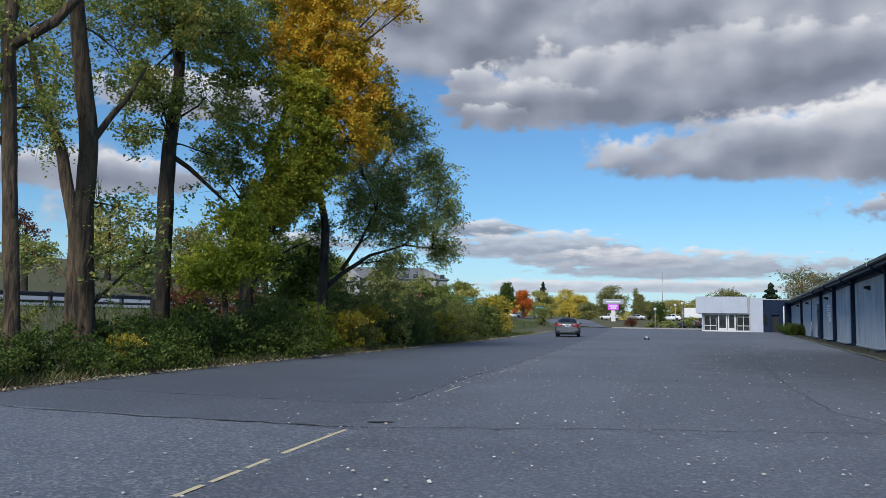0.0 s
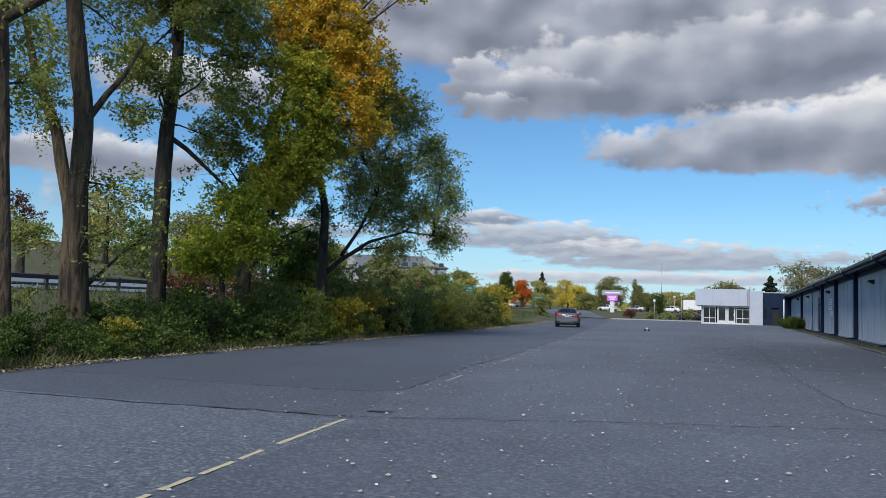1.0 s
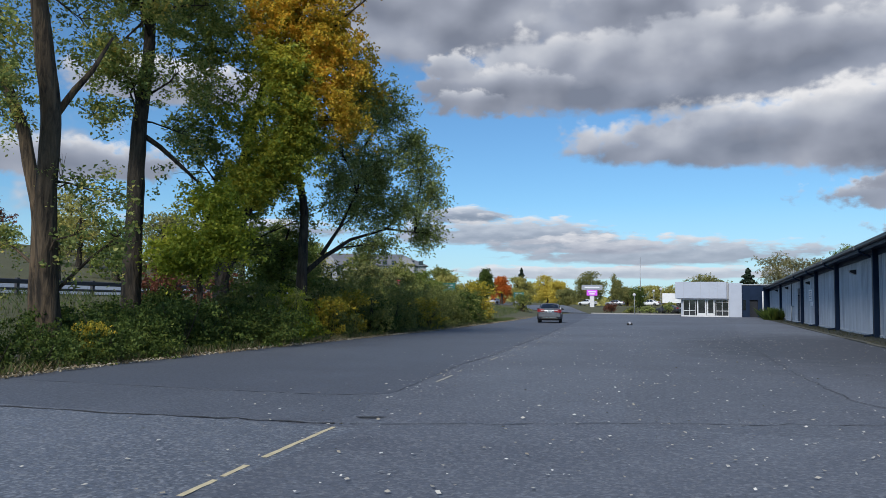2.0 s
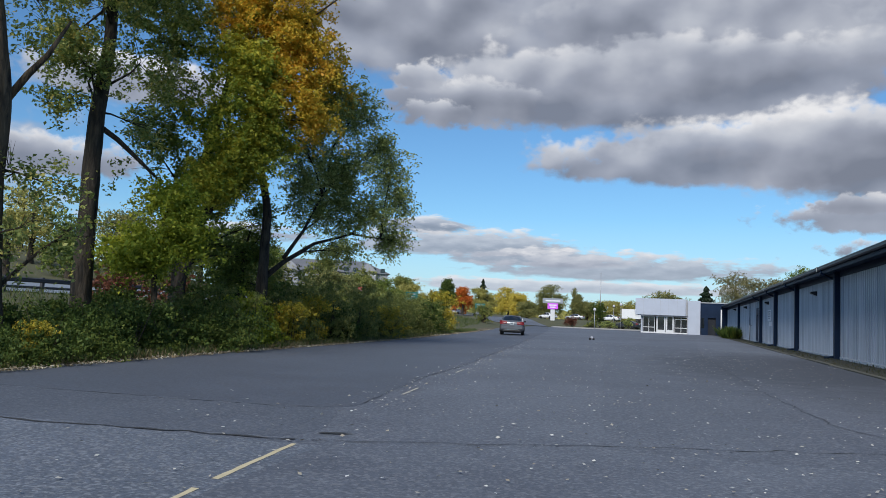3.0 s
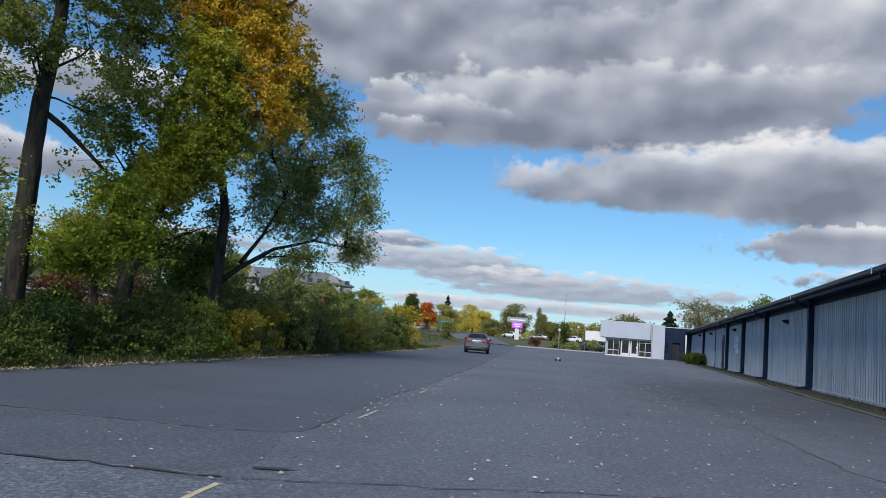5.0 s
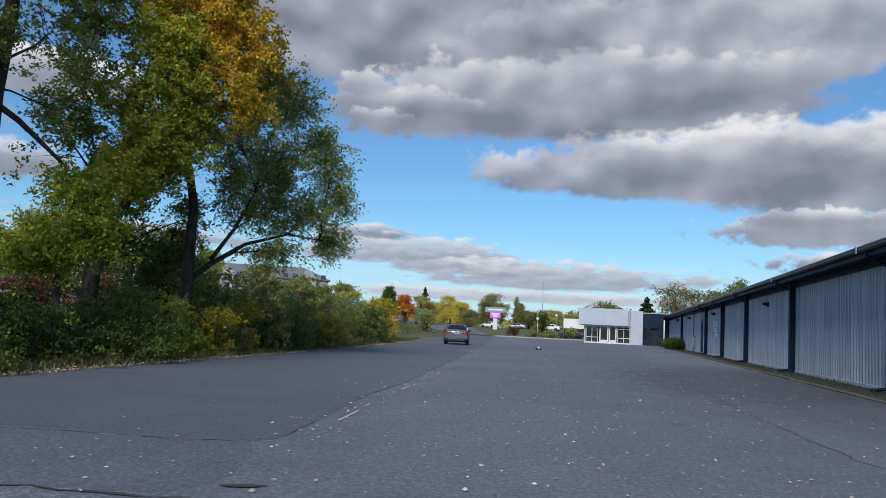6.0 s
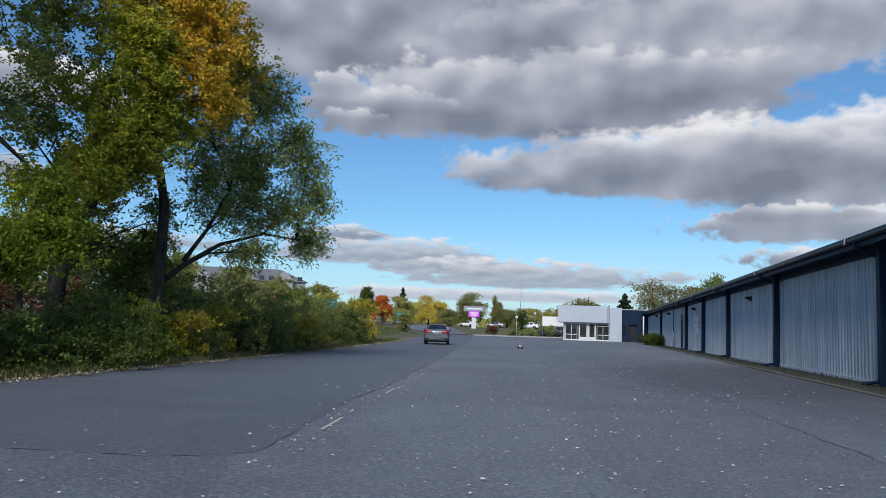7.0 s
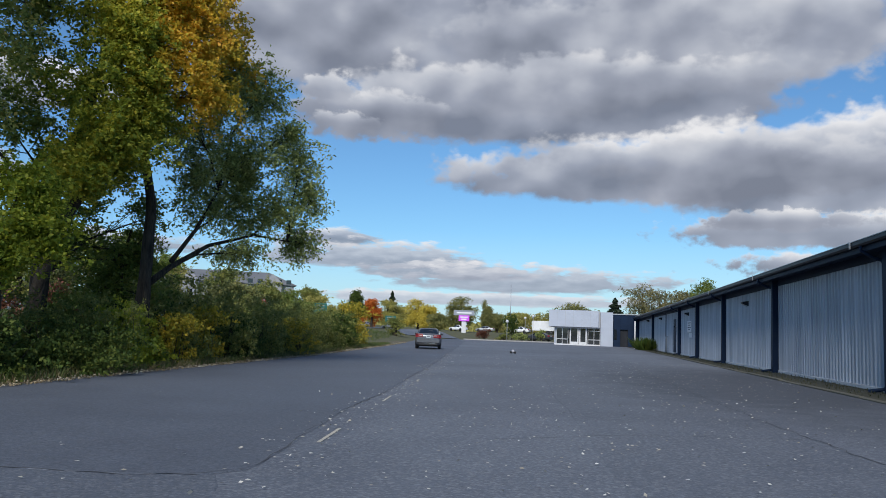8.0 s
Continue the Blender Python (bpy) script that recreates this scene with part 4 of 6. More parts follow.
tree("willow_tree", "grey-green willow leaning over the verge, forked trunk",
     [(-14.35, 26.5, -0.1), (-14.28, 26.47, 0.9), (-14.25, 26.48, 2.58), (-14.26, 26.59, 4.76), (-14.62, 26.39, 6.71), (-14.2, 27.31, 9.35)], [0.29, 0.23, 0.19, 0.15, 0.10, 0.05],
     [((-12.5, 29.2, 6.6), 1.5, 1.5), ((-12.1, 30.5, 5.1), 1.5, 1.0), ((-11.5, 31.8, 4.2), 1.0, 0.7), ((-13.3, 28.9, 5.0), 1.2, 0.8), ((-13.6, 27.7, 5.7), 0.8, 0.7), ((-11.6, 30.7, 7.8), 0.9, 1.1), ((-12.2, 29.4, 9.0), 1.1, 1.1), ((-13.4, 27.7, 7.1), 1.3, 1.3), ((-12.8, 28.0, 9.0), 1.1, 1.1), ((-12.7, 29.2, 3.6), 1.2, 0.4), ((-11.1, 32.0, 5.8), 0.7, 1.0), ((-11.4, 31.4, 6.8), 0.8, 0.8)],
     42000, 0.14, "leaf_willow", "bark_dark", seed=8, slim=0.40, droop=0.4, twig=0.34, cluster=18, hollow=0.08, holes=0.26, twigs=10, spread=True,
     extra=[([(-14.25, 26.5, 2.3), (-13.9, 27.3, 2.95), (-13.3, 28.5, 3.75), (-12.4, 30.0, 4.3), (-11.7, 31.3, 4.25)], [0.115, 0.09, 0.065, 0.045, 0.02]),
            ([(-13.9, 27.3, 3.1), (-13.5, 28.0, 4.2), (-13.1, 28.6, 5.6)], [0.08, 0.06, 0.03])])
tree("buckthorn_tree", "dark green buckthorn crowded behind the willow",
     [(-15.9, 27.6, 0.0), (-15.9, 27.6, 0.9), (-15.8, 27.7, 2.0), (-15.9, 27.9, 3.2), (-15.7, 28.0, 4.2)], [0.13, 0.11, 0.09, 0.06, 0.03],
     [((-16.6, 27.2, 3.5), 0.9, 0.9), ((-15.8, 28.0, 3.0), 0.9, 0.8), ((-15.4, 28.2, 3.9), 0.7, 0.7), ((-16.2, 27.2, 2.1), 1.0, 0.8), ((-15.4, 28.0, 1.9), 0.9, 0.8), ((-15.6, 28.5, 4.9), 0.7, 0.6)],
     11000, 0.11, "leaf_green", "bark_dark", seed=12)
tree("box_elder_tree", "small bright yellow-green box elder in the undergrowth",
     [(-14.4, 20.7, 0.0), (-14.42, 20.71, 1.01), (-14.49, 20.66, 2.32), (-14.42, 20.9, 3.56), (-14.5, 21.2, 4.4)], [0.11, 0.09, 0.08, 0.06, 0.03],
     [((-14.5, 20.7, 2.9), 1.3, 0.7), ((-13.9, 21.0, 3.4), 0.8, 0.7), ((-15.1, 20.2, 2.6), 0.6, 0.5), ((-14.5, 21.2, 4.3), 0.9, 0.6)],
     20000, 0.115, "leaf_lime", seed=9, droop=0.4, category="tree")


# ---- shrubs along the verge ----
def shrub_proto(name, label, mat, high, wide, count, leaf, seed, slim=0.6):
    g = np.random.default_rng(seed)
    ob = thing(name, label, "shrub", (0, 0, -50), group="shrubs along the verge")
    cl = [((float(g.normal(0, wide * 0.4)), float(g.normal(0, wide * 0.4)), float(g.uniform(0.25, 0.78)) * high), wide * float(g.uniform(0.4, 0.6)), high * float(g.uniform(0.2, 0.3))) for _ in range(9)]
    cl += [((float(g.normal(0, wide * 0.5)), float(g.normal(0, wide * 0.5)), 0.28 * high), wide * 0.5, high * 0.22) for _ in range(4)]
    stems = []
    for _ in range(9):
        c = cl[int(g.integers(0, len(cl)))][0]
        b = (float(g.normal(0, 0.18)), float(g.normal(0, 0.18)), -0.05)
        stems.append(tube_data([b, ((b[0] + c[0]) / 2, (b[1] + c[1]) / 2, c[2] * 0.6), (c[0], c[1], c[2] + 0.25 * high)], [0.022, 0.015, 0.005], 5))
    v, f = join_data(stems)
    mesh_ob("stem", v, f, M["bark_dark"], ob, smooth=True)
    p = crown_points(g, cl, count, 0.20, 20, 0.3)
    p = p[p[:, 2] > 0.03]
    quads_ob("foliage", leaves(g, p, leaf, slim, 0.1), M[mat], ob)
    return ob


PROTO = {
    "dark": shrub_proto("shrub", "dense dark green shrub in the verge thicket", "leaf_dark", 1.75, 1.25, 9000, 0.09, 31),
    "dark2": shrub_proto("shrub", "broad dark green thicket shrub", "leaf_dark", 1.5, 1.5, 9000, 0.088, 32),
    "olive": shrub_proto("shrub", "olive green shrub with thinning leaves", "leaf_olive", 2.2, 1.3, 6000, 0.10, 33, 0.45),
    "lime": shrub_proto("shrub", "yellow-green leafy shrub beside the lane", "leaf_lime", 1.8, 1.0, 4800, 0.12, 34),
    "gold": shrub_proto("shrub", "golden autumn shrub beside the lane", "leaf_gold", 2.2, 1.1, 4600, 0.11, 35),
    "rust": shrub_proto("shrub", "reddish-brown shrub in the undergrowth", "leaf_rust", 1.5, 1.0, 3600, 0.11, 36),
}
sh = random.Random(77)


def put_shrub(kind, x, y, s=1.0, tall=1.0):
    ob = copy_thing(PROTO[kind], pose(x, y, land_z(x, y) - 0.02, 0, 0, sh.uniform(0, 360)))
    ob.scale = (s, s, s * tall)
    return ob


# front row, from near to far: place along the lane, kind, size
FRONT = [(9.0, "dark", 0.6), (10.5, "dark2", 0.62), (11.8, "dark", 0.65), (13.2, "dark2", 0.66), (14.4, "gold", 0.38), (15.2, "dark2", 0.78), (16.8, "dark", 0.85), (18.4, "dark2", 1.0), (20.1, "dark", 1.0),
         (21.7, "dark2", 0.95), (23.2, "olive", 0.8), (24.6, "lime", 0.95), (25.9, "lime", 0.9), (27.2, "gold", 0.75), (28.6, "olive", 0.95), (30.2, "gold", 0.8), (31.8, "olive", 1.0),
         (33.6, "dark", 1.0), (35.2, "olive", 0.95), (37.0, "olive", 1.0), (38.8, "gold", 0.95), (40.8, "olive", 1.0), (43.0, "olive", 1.0), (45.4, "olive", 1.1), (48.0, "olive", 1.1), (51.0, "dark", 1.25), (54.0, "olive", 1.2), (57.2, "gold", 1.35), (60.5, "gold", 1.15)]
for y, kind, s in FRONT:
    put_shrub(kind, edge_x(y) - 1.38 * min(1.1, s) + sh.uniform(-0.25, 0.15), y, s, sh.uniform(0.85, 1.2))
# second row, taller and darker
for i in range(22):
    y = 9 + i * 2.2
    kind = ["dark", "dark2", "olive", "dark"][i % 4] if y < 34 else ["olive", "dark", "olive"][i % 3]
    s = (0.74 if y < 15 else 0.92 if y < 20 else 1.0 if y < 22 else 0.95 if y < 34 else 1.05) * sh.uniform(0.9, 1.1)
    put_shrub(kind, edge_x(y) - 3.1 + sh.uniform(-0.5, 0.5), y, s)
for x, y, kind, s in [(-17.2, 23.0, "dark", 1.2), (-16.4, 28.6, "dark", 1.6), (-17.0, 32.5, "olive", 1.15), (-18.0, 36.5, "olive", 1.2), (-19.0, 41.0, "dark", 1.3), (-20.0, 46.0, "olive", 1.4), (-21.0, 52.0, "dark", 1.7), (-17.8, 48.5, "olive", 1.25), (-15.8, 31.0, "olive", 1.4), (-16.4, 34.6, "olive", 1.4), (-26.5, 34.0, "rust", 1.6), (-27.0, 41.0, "rust", 1.4)]:
    put_shrub(kind, x, y, s)
for ob in PROTO.values():
    for o in (*ob.children_recursive, ob):
        bpy.data.objects.remove(o)


# ---- long metal-clad building ----
WX = 6.95
POSTS = [16.6, 27.8, 40.05, 51.4, 60.8, 69.8, 90.2]
Y0, Y1 = 8.0, 108.5


def eave_z(y):
    return 4.02 - 0.0052 * (y - 45)


def ribbed_panel(y0, y1, x, zb, parent):
    """Steel wall sheet with raised ribs every 0.3 m."""
    prof = []
    y = y0
    while y < y1 - 0.01:
        for dy, dx in ((0.0, 0.0), (0.20, 0.0), (0.222, -0.042), (0.262, -0.042), (0.284, 0.0)):
            if y + dy < y1:
                prof.append((y + dy, x + dx))
        y += 0.305
    prof.append((y1, x))
    verts, faces = [], []
    for py, px in prof:
        verts += [(px, py, zb), (px, py, eave_z(py) - 0.1), (x + 0.12, py, zb), (x + 0.12, py, eave_z(py) - 0.1)]
    for i in range(len(prof) - 1):
        a, b = 4 * i, 4 * i + 4
        faces += [(a, a + 1, b + 1, b), (a + 2, b + 2, b + 3, a + 3), (a, b, b + 2, a + 2), (a + 1, a + 3, b + 3, b + 1)]
    e = 4 * (len(prof) - 1)
    faces += [(0, 2, 3, 1), (e, e + 1, e + 3, e + 2)]
    return mesh_ob("wall_panel", verts, faces, M["panel"], parent)


hall = thing("warehouse", "long low warehouse clad in grey-blue ribbed steel", "building")
cuts = [Y0] + POSTS + [Y1]
DOOR_Y = (72.8, 74.1)
for a, b in zip(cuts[:-1], cuts[1:]):
    if a < DOOR_Y[0] < b:
        ribbed_panel(a, DOOR_Y[0] - 0.1, WX, 0.13, hall)
        ribbed_panel(DOOR_Y[1] + 0.1, b, WX, 0.13, hall)
    else:
        ribbed_panel(a, b, WX, 0.13, hall)
for p in POSTS:
    box_part("post", (WX - 0.27, p - 0.155, 0.0), (WX - 0.035, p + 0.155, eave_z(p) - 0.12), M["navy"], hall, 0.015, "navy painted steel post")
# base of the walls: a pale concrete footing
for a, b in zip(cuts[:-1], cuts[1:]):
    box_part("footing", (WX - 0.07, a + 0.02, -0.1), (WX + 0.12, b - 0.02, 0.128), M["footing"], hall, 0.012, "pale concrete footing")
# roof, fascia and gutter follow the eaves
def along(name, sect, mat, label=""):
    """A bar of the given section (x, z over the eaves) along the building."""
    n = len(sect)
    verts = [(x, y, eave_z(y) + z) for y in (Y0 - 0.3, Y1) for x, z in sect]
    faces = [(k, (k + 1) % n, n + (k + 1) % n, n + k) for k in range(n)] + [tuple(range(n))[::-1], tuple(range(n, 2 * n))]
    return mesh_ob(name, verts, faces, mat, hall, label)


along("soffit", [(WX - 0.62, -0.14), (WX + 0.1, -0.14), (WX + 0.1, -0.10), (WX - 0.62, -0.10)], M["navy"])
# added navy strips stand in for the soffit's shadow on the panels
for a_, b_ in zip(cuts[:-1], cuts[1:]):
    hv = [(x, y, eave_z(y) - d) for y in (a_ + 0.2, b_ - 0.2) for x, d in ((WX - 0.072, 0.40), (WX - 0.046, 0.40), (WX - 0.046, 0.142), (WX - 0.072, 0.142))]
    mesh_ob("header", hv, [(0, 1, 2, 3), (7, 6, 5, 4), (0, 4, 5, 1), (1, 5, 6, 2), (2, 6, 7, 3), (3, 7, 4, 0)], M["navy"], hall, "navy band for the soffit's shade along the wall top")
along("fascia", [(WX - 0.66, -0.22), (WX - 0.622, -0.22), (WX - 0.622, 0.05), (WX - 0.66, 0.05)], M["navy"])
along("gutter", [(WX - 0.80, 0.10), (WX - 0.80, -0.02), (WX - 0.76, -0.07), (WX - 0.664, -0.07), (WX - 0.664, 0.10), (WX - 0.68, 0.10), (WX - 0.68, -0.05), (WX - 0.75, -0.05), (WX - 0.785, -0.01), (WX - 0.785, 0.10)], M["gutter"], "black metal gutter")
along("roof", [(WX - 0.70, 0.11), (WX + 14, 1.25), (WX + 28, 0.11), (WX + 28, 0.02), (WX + 14, 1.15), (WX - 0.70, 0.055)], M["roof"])
along("gutter_lip", [(WX - 0.815, 0.105), (WX - 0.815, 0.085), (WX - 0.80, 0.085), (WX - 0.80, 0.105)], M["galv"], "bright metal gutter lip")
box_part("back_wall", (WX + 27.5, Y0, -0.1), (WX + 27.7, Y1, 3.6), M["panel"], hall)
box_part("end_wall", (WX + 0.125, Y0, -0.1), (WX + 27.5, Y0 + 0.15, 3.6), M["panel"], hall)
for p in POSTS[:6]:
    z = eave_z(p)
    tube_part("downspout", [(WX - 0.73, p + 0.34, z - 0.06), (WX - 0.73, p + 0.34, z - 0.2), (WX - 0.5, p + 0.33, z - 0.34), (WX - 0.2, p + 0.31, z - 0.46), (WX - 0.14, p + 0.31, z - 0.6), (WX - 0.14, p + 0.31, 0.25), (WX - 0.2, p + 0.31, 0.12), (WX - 0.62, p + 0.31, 0.05)], 0.05, M["navy"], hall, 8, "navy downspout with elbow")
    box_part("gutter_bracket", (WX - 0.84, p + 0.9, z - 0.1), (WX - 0.816, p + 0.99, z + 0.12), M["galv"], hall, 0.004)
door = box_part("door", (WX - 0.02, DOOR_Y[0], 0.12), (WX + 0.04, DOOR_Y[1], 2.25), M["navy"], hall, 0.01, "navy steel service door")
box_part("door_frame", (WX - 0.05, DOOR_Y[0] - 0.1, 0.12), (WX + 0.1, DOOR_Y[0], 2.35), M["navy"], door)
box_part("door_frame", (WX - 0.05, DOOR_Y[1], 0.12), (WX + 0.1, DOOR_Y[1] + 0.1, 2.35), M["navy"], door)
box_part("lintel", (WX - 0.05, DOOR_Y[0] - 0.1, 2.352), (WX + 0.1, DOOR_Y[1] + 0.1, 2.9), M["navy"], door)
tube_part("handle", [(WX - 0.03, DOOR_Y[0] + 0.12, 1.12), (WX - 0.09, DOOR_Y[0] + 0.12, 1.12), (WX - 0.09, DOOR_Y[0] + 0.24, 1.12)], 0.014, M["chrome"], door, 6, "steel lever handle")
ribbed_panel(DOOR_Y[0] - 0.095, DOOR_Y[1] + 0.095, WX + 0.125, 2.9, hall)
# conduit and meter pipe beside the door
tube_part("conduit", [(WX - 0.06, 79.4, 0.05), (WX - 0.06, 79.4, 3.3), (WX - 0.06, 79.4, 3.75)], 0.045, M["navy"], hall, 8)
tube_part("vent_pipe", [(WX - 0.25, 77.6, 0.0), (WX - 0.25, 77.6, 1.25), (WX - 0.25, 77.75, 1.4), (WX - 0.06, 77.8, 1.42)], 0.05, M["galv"], hall, 8, "grey metal pipe")


def wall_light(y, z=3.12):
    ob = thing("wall_light", "black wedge-shaped wall light on the steel cladding", "wall light", (WX - 0.035, y, z), group="wall lights")
    bm = bmesh.new()
    vs = [bm.verts.new(p) for p in ((0, -0.22, 0.14), (0, 0.22, 0.14), (0, 0.22, -0.12), (0, -0.22, -0.12), (-0.30, -0.2, 0.10), (-0.30, 0.2, 0.10), (-0.30, 0.2, 0.0), (-0.30, -0.2, 0.0))]
    for q in ((0, 1, 2, 3), (4, 7, 6, 5), (0, 4, 5, 1), (2, 6, 7, 3), (0, 3, 7, 4), (1, 5, 6, 2)):
        bm.faces.new([vs[i] for i in q])
    bmesh.ops.bevel(bm, geom=bm.edges[:], offset=0.012, segments=1, affect="EDGES")
    part("housing", bm, M["gutter"], ob)
    lens_bm = bmesh.new()
    vs = [lens_bm.verts.new(p) for p in ((-0.03, -0.17, -0.112), (-0.03, 0.17, -0.112), (-0.27, 0.16, -0.022), (-0.27, -0.16, -0.022), (-0.03, -0.17, -0.125), (-0.03, 0.17, -0.125), (-0.27, 0.16, -0.035), (-0.27, -0.16, -0.035))]
    for q in ((0, 1, 2, 3), (4, 7, 6, 5), (0, 4, 5, 1), (1, 5, 6, 2), (2, 6, 7, 3), (3, 7, 4, 0)):
        lens_bm.faces.new([vs[i] for i in q])
    part("lens", lens_bm, M["lamp_clear"], ob, "pale glass lens")


for y in (45.7, 65.6, 82.9, 95.3):
    wall_light(y)

# notice on the wall, its writing too small to read
notice = thing("notice_board", "pale notice sheet with lines of text on the steel wall", "sign", (WX - 0.045, 65.2, 2.2))
box_part("board", (-0.012, -0.95, -0.42), (0.012, 0.95, 0.42), M["sign_white"], notice, 0.004)
box_part("board", (-0.012, -1.35, -0.80), (0.012, 0.10, -0.46), M["sign_white"], notice, 0.004)
for i, (a, b) in enumerate([(-0.7, 0.7), (-0.6, 0.5), (-0.75, 0.65), (-0.4, 0.4)]):
    box_part("text_bar", (-0.017, a, 0.24 - i * 0.16), (-0.0125, b, 0.30 - i * 0.16), M["ink"], notice, 0.0, "grey bar of unreadable text")

# strip between wall and lot: rough earth with an old kerb
strip = [(y, KERB_X, WX + 0.1) for y in [8, 18, 28, 38, 48, 58, 70, 84, 97, 108]]
strip_mesh("planting_strip", strip, M["earth"], "bare earth and weeds at the foot of the wall", "verge", 0.02)
kr = random.Random(3)
kerb = thing("kerb", "low worn concrete kerb along the planting strip", "kerb", kind="structure")
y = 14.0
while y < 72:
    L = kr.uniform(2.2, 2.6)
    dx = 0.30 * math.exp(-((y - 68) / 9.0) ** 2)
    box_part("kerb_stone", (KERB_X - 0.10 + dx, y, -0.05), (KERB_X + 0.06 + dx, y + L - 0.02, 0.05 + kr.uniform(-0.015, 0.02)), M["old_kerb"], kerb, 0.02)
    y += L

# ---- white-fronted showroom and dark link ----
FY = 107.8
show = thing("showroom", "white-fronted showroom with glazed entrance", "building")
box_part("fascia_box", (-4.45, FY - 0.7, 2.32), (1.80, FY + 9, 4.45), M["stucco"], show, 0.02, "white fascia cladding")
box_part("reveal", (1.81, FY - 0.25, 2.3), (2.05, FY + 9, 4.38), M["stucco_grey"], show, 0.01)
box_part("pier", (2.06, FY - 0.55, -0.1), (3.60, FY + 0.6, 4.30), M["stucco"], show, 0.02, "white clad pier")
for k in range(1, 6):
    box_part("cladding_joint", (-4.45 + k * 1.04 - 0.012, FY - 0.706, 2.34), (-4.45 + k * 1.04 + 0.012, FY - 0.701, 4.43), M["stucco_grey"], show, 0.0)
box_part("side_wall", (-3.75, FY + 0.1, -0.1), (-3.55, FY + 9, 2.318), M["stucco"], show, 0.01)
box_part("back_wall", (-3.54, FY + 8.8, -0.1), (3.6, FY + 9, 2.318), M["interior"], show, 0.0)
box_part("inner_floor", (-3.54, FY + 0.15, -0.1), (3.6, FY + 8.79, 0.06), M["interior"], show, 0.0)
box_part("sill", (-3.75, FY - 0.1, -0.1), (2.05, FY + 0.08, 0.16), M["trim_white"], show, 0.01, "white sill")
box_part("header", (-3.75, FY - 0.08, 2.14), (2.05, FY + 0.06, 2.317), M["trim_white"], show, 0.01)


def shop_window(x0, x1, bars, transom=None, name="window"):
    """A glazed bay: frame round it, panes between the bars."""
    w = new(name)
    w.parent = show
    t = 0.055
    box_part("window_frame", (x0, FY - 0.06, 0.165), (x0 + t, FY + 0.04, 2.137), M["trim_white"], w, 0.006)
    box_part("window_frame", (x1 - t, FY - 0.06, 0.165), (x1, FY + 0.04, 2.137), M["trim_white"], w, 0.006)
    n = bars
    for k in range(n):
        a = x0 + t + (x1 - x0 - 2 * t) * k / n
        b = x0 + t + (x1 - x0 - 2 * t) * (k + 1) / n
        box_part("pane", (a + 0.01, FY - 0.02, 0.17), (b - 0.01, FY - 0.008, 2.13), M["glass"], w, 0.0, "dark reflecting glass pane")
        if k:
            box_part("mullion", (a - 0.03, FY - 0.06, 0.165), (a + 0.03, FY - 0.025, 2.137), M["trim_white"], w, 0.004)
    if transom:
        box_part("transom", (x0 + t + 0.002, FY - 0.055, transom), (x1 - t - 0.002, FY - 0.026, transom + 0.07), M["trim_white"], w, 0.004)


shop_window(-3.50, -1.98, 2, 0.72)
for a, b in ((-1.80, -0.66), (-0.60, 0.36)):
    d = new("door")
    d.parent = show
    box_part("door_frame", (a, FY - 0.07, 0.165), (a + 0.16, FY + 0.03, 2.137), M["trim_white"], d, 0.006)
    box_part("door_frame", (b - 0.16, FY - 0.07, 0.165), (b, FY + 0.03, 2.137), M["trim_white"], d, 0.006)
    box_part("kick_plate", (a + 0.162, FY - 0.07, 0.165), (b - 0.162, FY + 0.03, 0.45), M["trim_white"], d, 0.006)
    box_part("pane", (a + 0.162, FY - 0.03, 0.452), (b - 0.162, FY - 0.015, 2.13), M["glass"], d, 0.0, "dark reflecting glass pane")
    tube_part("handle", [(b - 0.2, FY - 0.1, 0.95), (b - 0.2, FY - 0.1, 1.35)], 0.015, M["chrome"], d, 6, "steel pull handle")
shop_window(0.48, 2.04, 2, 0.72)
box_part("window_bar", (0.48, FY - 0.058, 1.85), (2.04, FY - 0.03, 1.91), M["trim_white"], show, 0.0)

link = thing("link_building", "dark navy flat-roofed link between showroom and warehouse", "building")
box_part("wall", (3.62, FY + 0.1, -0.1), (4.55, FY + 6, 4.05), M["navy"], link, 0.01)
box_part("wall", (5.50, FY + 0.1, -0.1), (6.90, FY + 6, 4.05), M["navy"], link, 0.01)
box_part("lintel", (4.552, FY + 0.1, 2.2), (5.498, FY + 6, 4.05), M["navy"], link, 0.0)
box_part("door", (4.56, FY + 0.35, 0.0), (5.49, FY + 0.42, 2.19), M["gutter"], link, 0.008, "black recessed door")
box_part("coping", (3.60, FY + 0.02, 4.052), (6.95, FY + 6.1, 4.17), M["galv"], link, 0.01, "pale metal coping")
box_part("window", (3.75, FY + 0.06, 0.9), (4.1, FY + 0.098, 2.2), M["glass"], link, 0.0, "narrow dark window")
pole = thing("bollard_post", "thin white steel post before the dark link wall", "post", (5.35, 95.0, 0))
tube_part("pole", [(0, 0, -0.1), (0, 0, 1.5), (0, 0, 3.05)], 0.075, M["trim_white"], pole, 10)
box_part("base_plate", (-0.16, -0.16, 0.0), (0.16, 0.16, 0.03), M["galv"], pole, 0.005)

